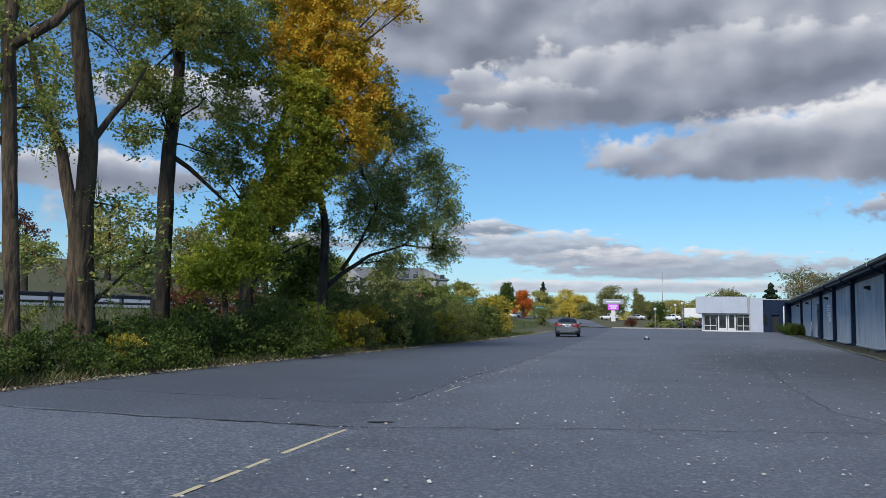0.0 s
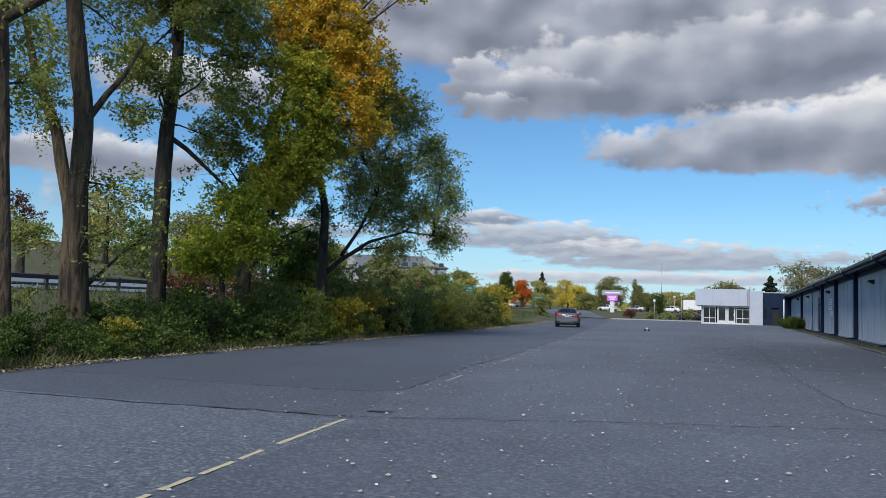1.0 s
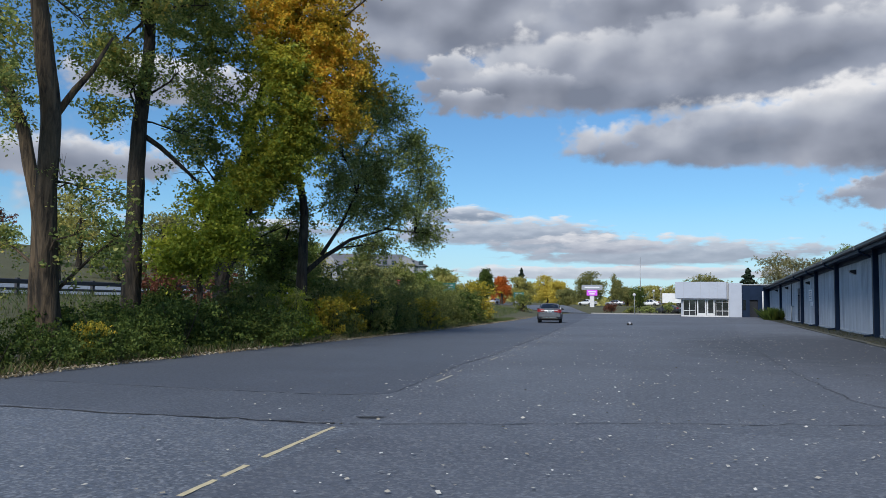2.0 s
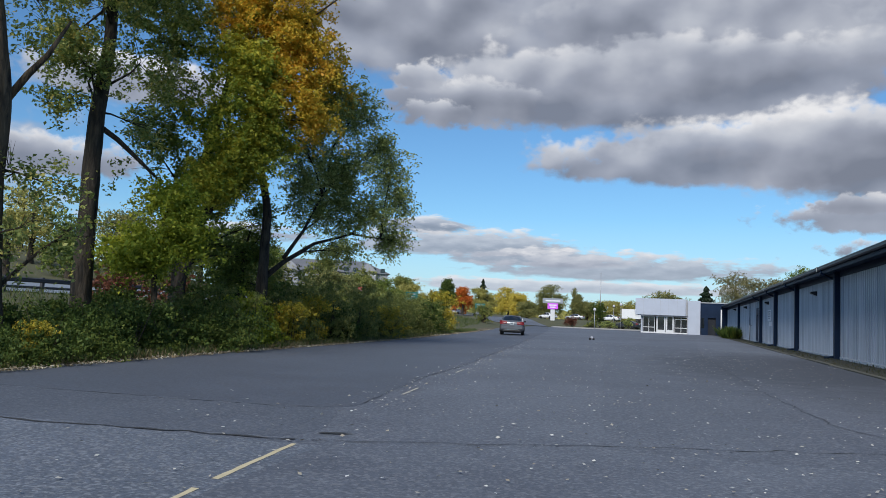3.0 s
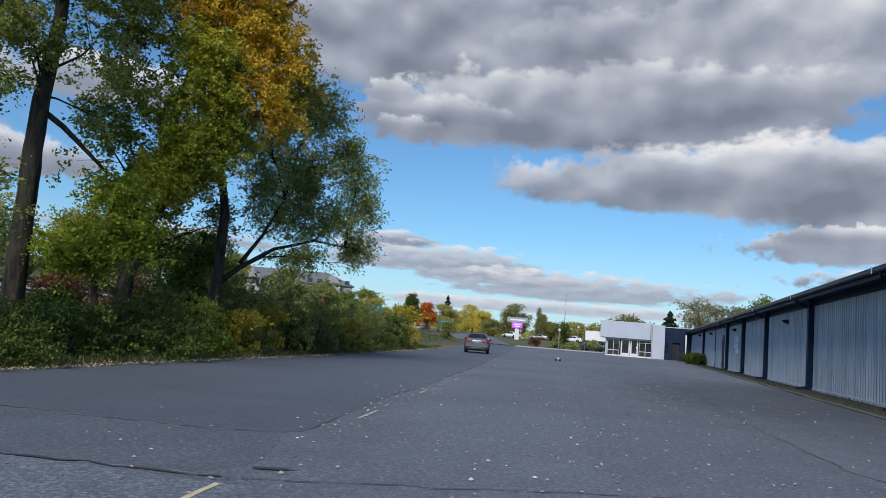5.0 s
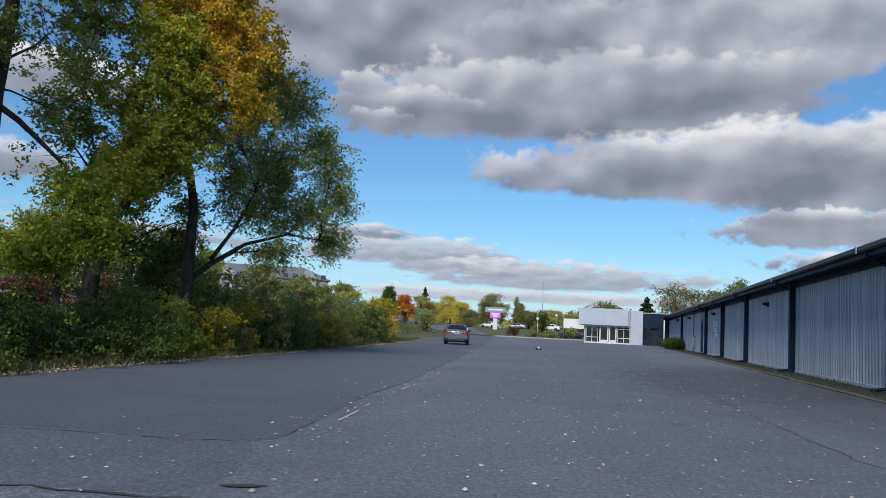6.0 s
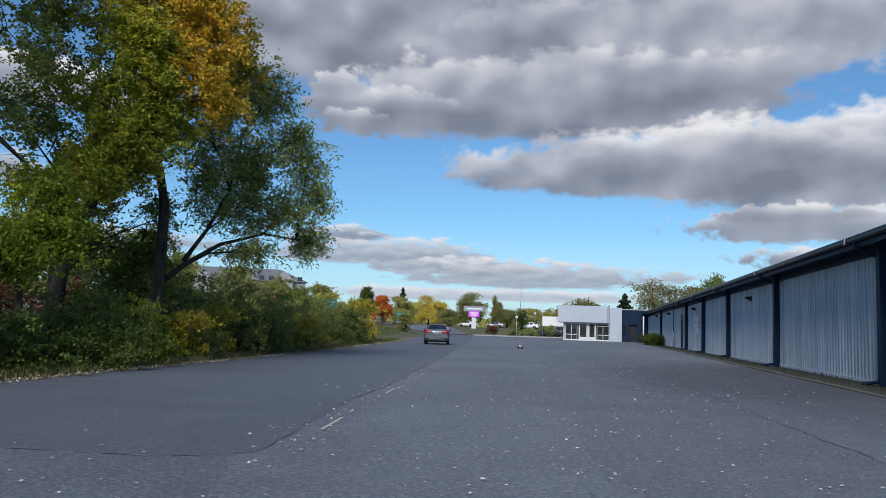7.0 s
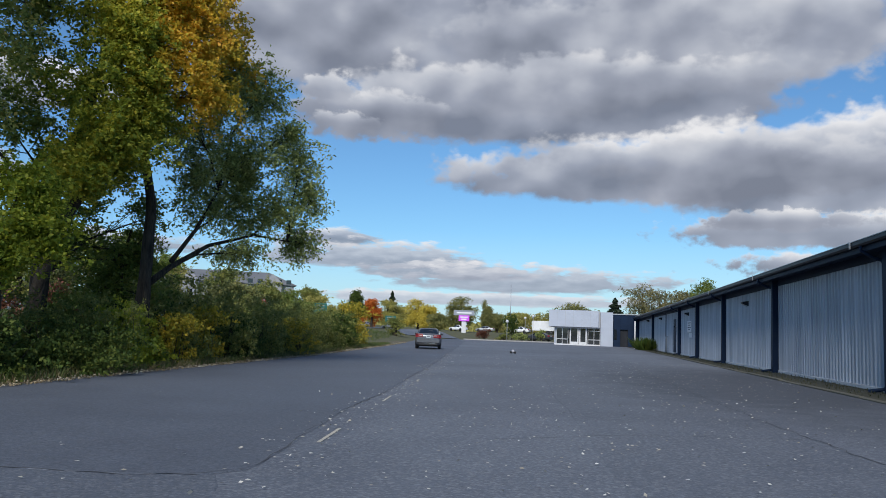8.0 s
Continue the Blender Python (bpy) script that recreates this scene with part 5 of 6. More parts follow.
g = np.random.default_rng(50)
wb = thing("ornamental_grass", "green ornamental grass clump at the warehouse corner", "shrub", (5.85, 88.0, 0.02))
a = g.uniform(0, 2 * math.pi, 1500)
rr = np.abs(g.normal(0, 0.42, 1500))
b0 = np.stack([np.cos(a) * rr, np.sin(a) * rr * 1.6, np.zeros(1500)], 1)
tp = b0 * 1.7 + np.stack([g.normal(0, 0.25, 1500), g.normal(0, 0.3, 1500), g.uniform(0.5, 1.35, 1500)], 1)
sd = np.stack([-np.sin(a), np.cos(a), np.zeros(1500)], 1) * 0.035
quads_ob("blades", np.stack([b0 - sd, b0 + sd, (b0 + tp) / 2 + sd + np.array([0, 0, 0.12]), tp], 1), M["leaf_dark"], wb)


# ---- cars ----
def loft(bm, rings):
    """Skin over closed rings of equal count, capped."""
    vr = [[bm.verts.new(p) for p in r] for r in rings]
    n = len(vr[0])
    for a, b in zip(vr[:-1], vr[1:]):
        for k in range(n):
            bm.faces.new((a[k], a[(k + 1) % n], b[(k + 1) % n], b[k]))
    bm.faces.new(vr[0][::-1])
    bm.faces.new(vr[-1])
    return bm


def panel(name, pts, mat, parent, label="", thick=0.012, push=(0, 0, 0)):
    """A flat or bent piece of plate with a little thickness."""
    pts = [Vector(p) + Vector(push) for p in pts]
    nrm = (pts[1] - pts[0]).cross(pts[2] - pts[0]).normalized() * thick
    n = len(pts)
    verts = pts + [p - nrm for p in pts]
    faces = [tuple(range(n)), tuple(range(2 * n - 1, n - 1, -1))] + [(k, n + k, n + (k + 1) % n, (k + 1) % n) for k in range(n)]
    return mesh_ob(name, verts, faces, mat, parent, label)


def wheel(parent, x, y, r=0.315, w=0.2, rim="rim"):
    s = 1 if x > 0 else -1
    wh = new("wheel")
    wh.parent = parent
    n = 24
    prof = [(r * 0.62, -w / 2), (r * 0.93, -w / 2), (r, -w * 0.36), (r, w * 0.36), (r * 0.93, w / 2), (r * 0.62, w / 2)]
    verts = [(x + d, y + q * math.cos(2 * math.pi * k / n), r + q * math.sin(2 * math.pi * k / n)) for k in range(n) for q, d in prof]
    m = len(prof)
    faces = [(k * m + i, k * m + (i + 1) % m, ((k + 1) % n) * m + (i + 1) % m, ((k + 1) % n) * m + i) for k in range(n) for i in range(m)]
    mesh_ob("tyre", verts, faces, M["tyre"], wh, smooth=False)
    rv, rf = [], []
    xo = x + s * w * 0.36
    for k in range(20):
        a = 2 * math.pi * k / 20
        rad = r * (0.63 if k % 4 < 3 else 0.5)
        rv.append((xo - s * 0.02 * (k % 4 == 3), y + rad * math.cos(a), r + rad * math.sin(a)))
    rv.append((xo + s * 0.015, y, r))
    rf = [(k, (k + 1) % 20, 20) for k in range(20)]
    mesh_ob("rim", rv, rf, M[rim], wh)


def sedan(name, label, paint, at, rz, group="", detail=True):
    """Four-door saloon, 4.5 m long; it heads along its own +y."""
    car = thing(name, label, "car", at, rz, group)
    # body: (y, half width low, half width high, low z, shoulder z, top z)
    st = [(-2.25, 0.66, 0.70, 0.42, 0.70, 0.86), (-2.20, 0.78, 0.80, 0.33, 0.78, 0.98), (-2.02, 0.84, 0.86, 0.27, 0.82, 1.045), (-1.75, 0.86, 0.875, 0.24, 0.85, 1.04),
          (-1.35, 0.87, 0.88, 0.24, 0.86, 0.98), (-0.6, 0.87, 0.885, 0.22, 0.85, 0.95), (0.3, 0.87, 0.885, 0.22, 0.83, 0.93), (1.0, 0.87, 0.88, 0.22, 0.80, 0.93),
          (1.45, 0.86, 0.86, 0.23, 0.76, 0.87), (1.85, 0.83, 0.82, 0.24, 0.70, 0.79), (2.12, 0.74, 0.72, 0.27, 0.60, 0.68), (2.25, 0.56, 0.54, 0.33, 0.50, 0.55)]
    rings = []
    for y, wl, wh_, zl, zs, zt in st:
        half = [(wl * 0.82, zl), (wl, zl + 0.09), (wl + 0.012, (zl + zs) / 2), (wh_, zs), (wh_ * 0.93, zs + (zt - zs) * 0.72), (wh_ * 0.72, zt), (0.0, zt + 0.012)]
        ring = [(x, y, z) for x, z in half] + [(-x, y, z) for x, z in half[-2::-1]]
        rings.append(ring)
    bm = loft(bmesh.new(), rings)
    part("body", bm, M[paint], car, smooth=True)
    # cabin: lower and upper outlines
    def cabin_ring(z, yr, yf, w):
        h = [(0.0, yr), (w * 0.72, yr + 0.03), (w * 0.94, yr + 0.16), (w, yr + 0.45), (w, (yr + yf) / 2), (w * 0.99, yf - 0.6), (w * 0.92, yf - 0.2), (w * 0.66, yf - 0.03), (0.0, yf)]
        return [(x, y, z) for x, y in h] + [(-x, y, z) for x, y in h[-2:0:-1]]
    bm = loft(bmesh.new(), [cabin_ring(0.90, -1.80, 1.32, 0.80), cabin_ring(1.10, -1.42, 0.93, 0.745), cabin_ring(1.30, -1.02, 0.52, 0.66), cabin_ring(1.395, -0.78, 0.26, 0.56), cabin_ring(1.435, -0.52, 0.02, 0.38)])
    part("cabin", bm, M[paint], car, smooth=True)
    # glazing, set proud of the cabin
    table = [(0.90, -1.80, 1.32, 0.80), (1.10, -1.42, 0.93, 0.745), (1.30, -1.02, 0.52, 0.66), (1.395, -0.78, 0.26, 0.56)]
    for name_, zs_, front, note in (("rear_window", (0.985, 1.06, 1.14, 1.22, 1.30, 1.365), False, "dark tinted rear window"), ("windscreen", (0.97, 1.06, 1.14, 1.22, 1.30, 1.365), True, "dark windscreen")):
        gv_ = []
        for z in zs_:
            k = max(i for i in range(3) if table[i][0] <= z)
            u = (z - table[k][0]) / (table[k + 1][0] - table[k][0])
            yr, yf, w = [table[k][c] + (table[k + 1][c] - table[k][c]) * u for c in (1, 2, 3)]
            for fx, dy in ((-0.86, 0.115), (-0.70, 0.03), (-0.36, 0.012), (0.0, 0.0), (0.36, 0.012), (0.70, 0.03), (0.86, 0.115)):
                gv_.append((fx * w, yf - dy + 0.012 if front else yr + dy - 0.012, z + 0.010))
        gv_ += [(x, y + (-0.015 if front else 0.015), z - 0.015) for x, y, z in gv_]
        n_ = len(zs_) * 7
        gf_ = [(7 * i + k, 7 * i + k + 1, 7 * i + k + 8, 7 * i + k + 7) for i in range(len(zs_) - 1) for k in range(6)]
        gf_ += [tuple(n_ + v for v in q[::-1]) for q in gf_]
        mesh_ob(name_, gv_, gf_, M["car_glass"], car, note, smooth=True)
    for s in (1, -1):
        for k, q in enumerate(([(0.775, -1.02, 0.96), (0.785, -0.22, 0.95), (0.672, -0.27, 1.33), (0.672, -0.60, 1.34), (0.715, -0.92, 1.2)], [(0.785, -0.14, 0.95), (0.78, 0.86, 0.955), (0.73, 0.66, 1.10), (0.67, 0.22, 1.32), (0.672, -0.19, 1.33)])):
            pts = [(s * x, y, z) for x, y, z in q]
            panel("side_window", pts if s > 0 else pts[::-1], M["car_glass"], car, "", 0.01, (s * 0.02, 0, 0.01))
        # lamps, trim, mirror, handles
        panel("tail_lamp", [(s * x, y, z) for x, y, z in ([(0.34, -2.262, 0.84), (0.70, -2.240, 0.80), (0.835, -2.17, 0.79), (0.868, -2.05, 0.87), (0.835, -2.13, 0.965), (0.68, -2.225, 0.975), (0.36, -2.255, 0.955)])][:: 1 if s > 0 else -1], M["tail_red"], car, "red tail lamp", 0.05, (s * 0.015, -0.04, 0))
        panel("reverse_lamp", [(s * x, y, z) for x, y, z in ([(0.40, -2.268, 0.885), (0.58, -2.256, 0.875), (0.58, -2.256, 0.905), (0.40, -2.268, 0.915)])][:: 1 if s > 0 else -1], M["lamp_clear"], car, "clear lamp strip", 0.02, (s * 0.015, -0.048, 0))
        box_part("sill_trim", (s * 0.885 - 0.012, -0.98, 0.40), (s * 0.885 + 0.012, 1.0, 0.435), M["chrome"], car, 0.005, "bright side moulding")
        m = box_part("mirror", (min(s * 0.82, s * 1.0), 0.58, 0.93), (max(s * 0.82, s * 1.0), 0.72, 1.06), M["car_dark"], car, 0.03)
        for y in (-0.82, 0.1):
            box_part("handle", (s * 0.89 - 0.018, y, 0.80), (s * 0.89 + 0.018, y + 0.2, 0.835), M["car_dark"], car, 0.008)
        panel("headlamp", [(s * x, y, z) for x, y, z in ([(0.45, 2.14, 0.60), (0.70, 2.03, 0.60), (0.78, 1.80, 0.70), (0.5, 1.98, 0.70)])][:: -1 if s > 0 else 1], M["lamp_clear"], car, "clear headlamp", 0.015, (s * 0.02, 0.04, 0.01))
        for y in (-1.33, 1.37):
            wheel(car, s * 0.775, y)
            a = [(s * 0.892, y + 0.37 * math.cos(t), 0.33 + 0.37 * math.sin(t)) for t in np.linspace(0, math.pi, 13)]
            b = [(s * 0.892, y + 0.40 * math.cos(t), 0.33 + 0.40 * math.sin(t)) for t in np.linspace(math.pi, 0, 13)]
            panel("wheel_arch", (a + [(s * 0.892, y - 0.37, 0.25), (s * 0.892, y + 0.37, 0.25)])[:: 1 if s < 0 else -1], M["car_dark"], car, "dark wheel arch", 0.015)
    box_part("plate", (-0.155, -2.285, 0.77), (0.155, -2.262, 0.92), M["plate"], car, 0.004, "pale number plate")
    box_part("plate_bar", (-0.11, -2.291, 0.82), (0.11, -2.2855, 0.87), M["ink"], car, 0.0)
    box_part("boot_trim", (-0.36, -2.262, 0.945), (0.36, -2.235, 0.965), M["chrome"], car, 0.004)
    box_part("rear_bumper", (-0.80, -2.29, 0.40), (0.80, -2.17, 0.66), M[paint], car, 0.05)
    box_part("bumper_valance", (-0.62, -2.27, 0.27), (0.62, -2.1, 0.395), M["car_dark"], car, 0.02)
    box_part("bumper_strip", (-0.5, -2.297, 0.385), (0.5, -2.25, 0.41), M["chrome"], car, 0.004)
    box_part("underbody", (-0.7, -1.9, 0.17), (0.7, 1.9, 0.30), M["car_dark"], car, 0.03)
    return car


sedan("sedan_car", "dark graphite four-door saloon on the asphalt lane", "car_paint", (-11.6, 60.0, 0.010), 9.5)
# parked cars beyond the lot
PARK = [(-52.5, 197.0, "white_car", 70, "white saloon parked behind the grass bank"), (-47.0, 202.0, "silver_car", 80, "silver saloon parked behind the grass bank"), (-59.0, 200.0, "white_car", 95, "white saloon parked near the green sign"),
        (-27.0, 184.0, "white_car", 60, "white saloon in the far car park"), (-21.5, 190.0, "silver_car", 85, "silver saloon in the far car park"), (-6.7, 134.0, "dark_car", 60, "dark saloon beside the showroom"), (-12.5, 176.0, "white_car", 75, "white saloon in the far car park")]
for x, y, paint, rz, label in PARK:
    sedan("parked_car", label, paint, (x, y, land_z(x, y) + 0.02), rz, "parked cars")

# radio-controlled truck
toy = thing("toy_truck", "small toy monster truck with white and violet shell", "toy truck", (-5.3, 55.3, 0.001), 14)
toy.scale = (0.8, 0.8, 0.8)
rings = []
for y, w, zl, zt in [(-0.26, 0.06, 0.13, 0.19), (-0.2, 0.09, 0.12, 0.23), (-0.08, 0.095, 0.12, 0.24), (-0.02, 0.09, 0.12, 0.30), (0.08, 0.09, 0.12, 0.30), (0.14, 0.095, 0.12, 0.23), (0.24, 0.085, 0.12, 0.20), (0.28, 0.06, 0.13, 0.17)]:
    rings.append([(w, y, zl), (w, y, (zl + zt) / 2), (w * 0.75, y, zt), (-w * 0.75, y, zt), (-w, y, (zl + zt) / 2), (-w, y, zl)])
part("shell", loft(bmesh.new(), rings), M["toy_white"], toy, smooth=True)
box_part("chassis", (-0.05, -0.22, 0.085), (0.05, 0.22, 0.118), M["car_dark"], toy, 0.01)
box_part("decal", (-0.06, 0.13, 0.236), (0.06, 0.2, 0.242), M["toy_violet"], toy, 0.0)
for s in (1, -1):
    for y in (-0.18, 0.18):
        wheel(toy, s * 0.15, y, 0.085, 0.10)
        tube_part("axle", [(s * 0.04, y, 0.10), (s * 0.11, y, 0.087)], 0.012, M["car_dark"], toy, 6)


# ---- highway, guard rail and hill ----
hv = []
for y in range(-60, 106, 4):
    for x in (-35.0, -45.5):
        hv.append((x, y, land_z(x, y) + 0.06))
hf = [(2 * i, 2 * i + 2, 2 * i + 3, 2 * i + 1) for i in range(len(hv) // 2 - 1)]
tagged(mesh_ob("road_highway", hv, hf, M["highway"]), "pale highway on the bank behind the trees", "road", kind="structure")
rail = thing("guard_rail", "dark two-rail guard rail along the highway", "guard rail", (-33.6, 0, 0))
gz = lambda y: land_z(-33.6, y)
post_bm = box(bmesh.new(), (-0.09, -0.09, -0.3), (0.09, 0.09, 0.92), 0.01)
p0 = part("post", post_bm, M["rail_wood"], rail)
p0.location = (0, -20, gz(-20))
for k in range(1, 48):
    o = new("post", p0.data)
    o.parent = rail
    o.location = (0, -20 + 2.6 * k, gz(-20 + 2.6 * k))
for z0, z1 in ((0.62, 0.86), (0.28, 0.42)):
    verts, faces = [], []
    yl = list(range(-22, 106, 4))
    for y in yl:
        verts += [(0.095, y, gz(y) + z0), (0.16, y, gz(y) + z0 + 0.03), (0.16, y, gz(y) + z1 - 0.03), (0.095, y, gz(y) + z1)]
    for i in range(len(yl) - 1):
        for k in range(4):
            faces.append((4 * i + k, 4 * i + (k + 1) % 4, 4 * i + 4 + (k + 1) % 4, 4 * i + 4 + k))
    mesh_ob("rail", verts, faces, M["rail_wood"], rail)


# ---- far trees ----
def far_tree(name, label, x, y, high, wide, mat, seed, count=2600, leaf=0.42, conifer=False, bare=0.02):
    g = np.random.default_rng(seed)
    z0 = land_z(x, y)
    ob = thing(name, label, "tree", (x, y, z0), group="far trees")
    if conifer:
        h = g.random(count) ** 1.3
        r = wide * (1.0 - h) ** 0.75 * np.sqrt(g.random(count)) * (0.72 + 0.28 * np.sin(h * 42.0))
        a = g.uniform(0, 2 * math.pi, count)
        p = np.stack([r * np.cos(a), r * np.sin(a), high * (0.1 + 0.9 * h)], 1)
        v, f = tube_data([(0, 0, -0.2), (0, 0, high * 0.95)], [0.22, 0.03], 6)
    else:
        cl = []
        for _ in range(26):
            u = float(g.uniform(0.10, 0.90))
            reach = wide * 0.62 * math.sqrt(max(0.12, 1 - ((u - 0.42) / 0.52) ** 2))
            turn = float(g.uniform(0, 2 * math.pi))
            off = reach * math.sqrt(float(g.random()))
            cl.append(((off * math.cos(turn), off * math.sin(turn), high * (bare + (0.94 - bare) * u)), wide * float(g.uniform(0.24, 0.38)), high * float(g.uniform(0.09, 0.14))))
        p = crown_points(g, cl, count, leaf * 2.0, 14, 0.3, 0.5)
        v, f = limbs(g, [(0, 0, -0.2), (0.1, 0, high * 0.3), (0, 0.1, high * 0.55), (0, 0, high * 0.8)], [0.3, 0.24, 0.16, 0.06], cl, 0.1, 2)
    mesh_ob("trunk", v, f, M["bark_dark"], ob, smooth=True)
    quads_ob("crown", leaves(g, p, leaf, 0.8), M[mat], ob)
    return ob


def at(az, dist):
    return -1.5 + dist * math.sin(radians(az)), 4.5 + dist * math.cos(radians(az))


# azimuth from the lot, distance, height, half width, leaves
FAR = [(-15.5, 170, 9.4, 2.2, "leaf_dark", "dark green tree among autumn trees"), (-14.35, 195, 9.0, 2.9, "far_orange", "orange-red autumn tree in sunlight"), (-16.6, 185, 7.0, 3.5, "far_tan", "tan autumn tree beyond the road"),
       (-13.2, 215, 9.6, 4.2, "far_tan", "tan autumn tree beyond the road"), (-12.3, 230, 9.0, 4.5, "far_tan", "tan autumn tree beyond the road"), (-11.0, 205, 9.6, 4.4, "far_yellow", "bright yellow autumn tree beyond the road"),
       (-10.2, 200, 7.6, 3.4, "far_yellow", "yellow autumn tree beyond the road"), (-9.6, 185, 5.4, 3.0, "far_green", "olive tree beside the pylon sign"),
       (-7.9, 190, 10.4, 4.6, "far_green", "broad olive-green tree behind the pylon sign"), (-6.1, 195, 9.2, 1.9, "far_green", "slim green tree beyond the lot"), (-5.3, 205, 6.4, 2.4, "far_green", "olive-green tree beyond the lot"),
       (-3.7, 235, 8.0, 5.5, "far_tan", "tan autumn tree beyond the car park"), (-2.5, 235, 7.8, 5.5, "far_tan", "tan autumn tree beyond the car park"), (-1.4, 235, 7.6, 5.0, "far_tan", "tan autumn tree beyond the car park"),
       (-19.0, 140, 8.2, 4.5, "leaf_olive", "olive tree behind the thicket"), (-20.5, 120, 6.8, 4.4, "leaf_green", "green tree behind the thicket"), (-22.3, 105, 6.4, 4.2, "leaf_olive", "olive tree behind the thicket"),
       (-24.2, 95, 6.2, 4.2, "far_green", "olive-yellow tree behind the thicket"), (-18.2, 128, 6.6, 3.4, "far_tan", "tan tree behind the thicket"),
       (4.9, 165, 12.4, 7.0, "far_sparse", "sparse tan-green tree behind the buildings"), (7.4, 165, 12.4, 6.6, "far_sparse", "half-bare tan tree behind the buildings"), (9.4, 150, 13.4, 4.0, "leaf_green", "green tree behind the warehouse"),
       (0.1, 165, 8.4, 6.0, "far_green", "green tree behind the showroom"), (16.0, 150, 12.5, 5.0, "far_green", "green tree behind the warehouse")]
for i, (a, d, h, w, mat, label) in enumerate(FAR):
    x, y = at(a, d)
    far_tree("tree", label, x, y, h - land_z(x, y), w * 1.15, mat, 100 + i, 24000, 0.19)
for i, (a, d, h, w) in enumerate([(-12.9, 225, 10.4, 3.0), (3.0, 150, 7.2, 3.4)]):
    x, y = at(a, d)
    far_tree("conifer_tree", "dark conifer among autumn trees", x, y, h, w, "far_conifer", 140 + i, 2600, 0.42, True)
x, y = at(-12.7, 104)
far_tree("shrub", "olive shrub on the grass beside the road", x, y, 2.7, 1.9, "leaf_olive", 150, 5000, 0.12)
# trees beyond the highway
SLOPE = [(-62, 66, 8.0, 4.0, "far_tan"), (-50, 74, 8.5, 4.0, "leaf_olive"), (-58, 90, 8.0, 4.5, "far_green"), (-46, 100, 7.0, 4.0, "leaf_olive"), (-75, 78, 9, 4.5, "far_tan"), (-52, 60, 6, 3.0, "leaf_green"),
         (-48, 65, 6, 3.2, "leaf_olive"), (-54, 69, 8, 3.5, "far_green"), (-50, 84, 7, 3.5, "leaf_green"), (-60, 78, 8, 4, "leaf_olive"), (-52, 96, 7.5, 4, "leaf_green"), (-44, 112, 7, 3.5, "leaf_olive"), (-56, 106, 8, 4, "far_tan"), (-48, 80, 9, 4, "leaf_green"), (-56, 97, 10, 4.5, "leaf_olive"), (-49, 71, 7.5, 3.5, "far_green")]
for i, (x, y, h, w, mat) in enumerate(SLOPE):
    far_tree("tree", "autumn tree on the slope beyond the highway", x, y, h, w, mat, 160 + i, 5600, 0.22)
far_tree("tree", "small reddish tree on the slope beyond the highway", -48.5, 43.5, 6.4, 1.7, "leaf_rust", 190, 2600, 0.15, bare=0.36)
far_tree("tree", "small olive tree on the slope beyond the highway", -50.0, 51.0, 5.0, 2.0, "leaf_olive", 191, 2600, 0.15, bare=0.2)
# low woods all round the horizon
g = np.random.default_rng(60)
n = 30000
a = g.uniform(0, 2 * math.pi, n)
d = g.uniform(330, 460, n)
hh = 5.0 + 3.0 * np.sin(a * 23) + 2.0 * np.sin(a * 61 + 1)
pts = np.stack([d * np.sin(a), d * np.cos(a), 1.0 + np.abs(hh) * g.random(n)], 1)
tagged(quads_ob("far_woods", leaves(g, pts, 3.2, 0.9), M["far_tan"]), "low hazy autumn woods on the horizon", "woods", kind="stuff")

# ---- island bed at the end of the lot ----
island = thing("planting_island", "kerbed planting island of bark and earth", "planting bed", (-11.0, 126.5, 0), kind="structure")
ring = [(7.0 * math.cos(t), 2.3 * math.sin(t)) for t in np.linspace(0, 2 * math.pi, 33)[:-1]]
verts = [(x, y, -0.05) for x, y in ring] + [(x, y, 0.16) for x, y in ring] + [(x * 0.97, y * 0.93, 0.17) for x, y in ring]
faces = [(k, (k + 1) % 32, 32 + (k + 1) % 32, 32 + k) for k in range(32)] + [(32 + k, 32 + (k + 1) % 32, 64 + (k + 1) % 32, 64 + k) for k in range(32)]
mesh_ob("kerb", verts, faces, M["concrete"], island)
mesh_ob("bed", [(x * 0.965, y * 0.925, 0.165) for x, y in ring], [tuple(range(32))], M["verge"], island)


def bed_shrub(label, x, y, h, w, mat, seed, count=1500, leaf=0.16):
    g = np.random.default_rng(seed)
    ob = thing("shrub", label, "shrub", (x, y, 0.165), group="island shrubs")
    cl = [((float(g.normal(0, w * 0.35)), float(g.normal(0, w * 0.3)), h * float(g.uniform(0.3, 0.75))), w * 0.5, h * 0.26) for _ in range(7)]
    v, f = join_data([tube_data([(0, 0, -0.05), (c[0][0] * 0.6, c[0][1] * 0.6, c[0][2] * 0.7), c[0]], [0.04, 0.03, 0.01], 5) for c in cl])
    mesh_ob("stem", v, f, M["bark_dark"], ob)
    p = crown_points(g, cl, count, 0.22, 10, 0.4)
    quads_ob("foliage", leaves(g, p[p[:, 2] > 0.02], leaf, 0.7), M[mat], ob)


bed_shrub("rounded dark red shrub in the planting island", -14.7, 126.0, 1.9, 1.5, "leaf_rust", 70, 3200, 0.13)
bed_shrub("tall bronze-green shrub tree in the planting island", -10.6, 127.2, 4.3, 1.9, "leaf_dark", 71, 6000, 0.15)
bed_shrub("low green shrub in the planting island", -8.9, 126.0, 1.2, 1.5, "leaf_willow", 72)
bed_shrub("low green shrub in the planting island", -11.6, 125.6, 1.0, 1.2, "leaf_olive", 73)
bed_shrub("round grey-green shrub in the planting island", -6.2, 126.4, 1.9, 1.1, "leaf_willow", 74)


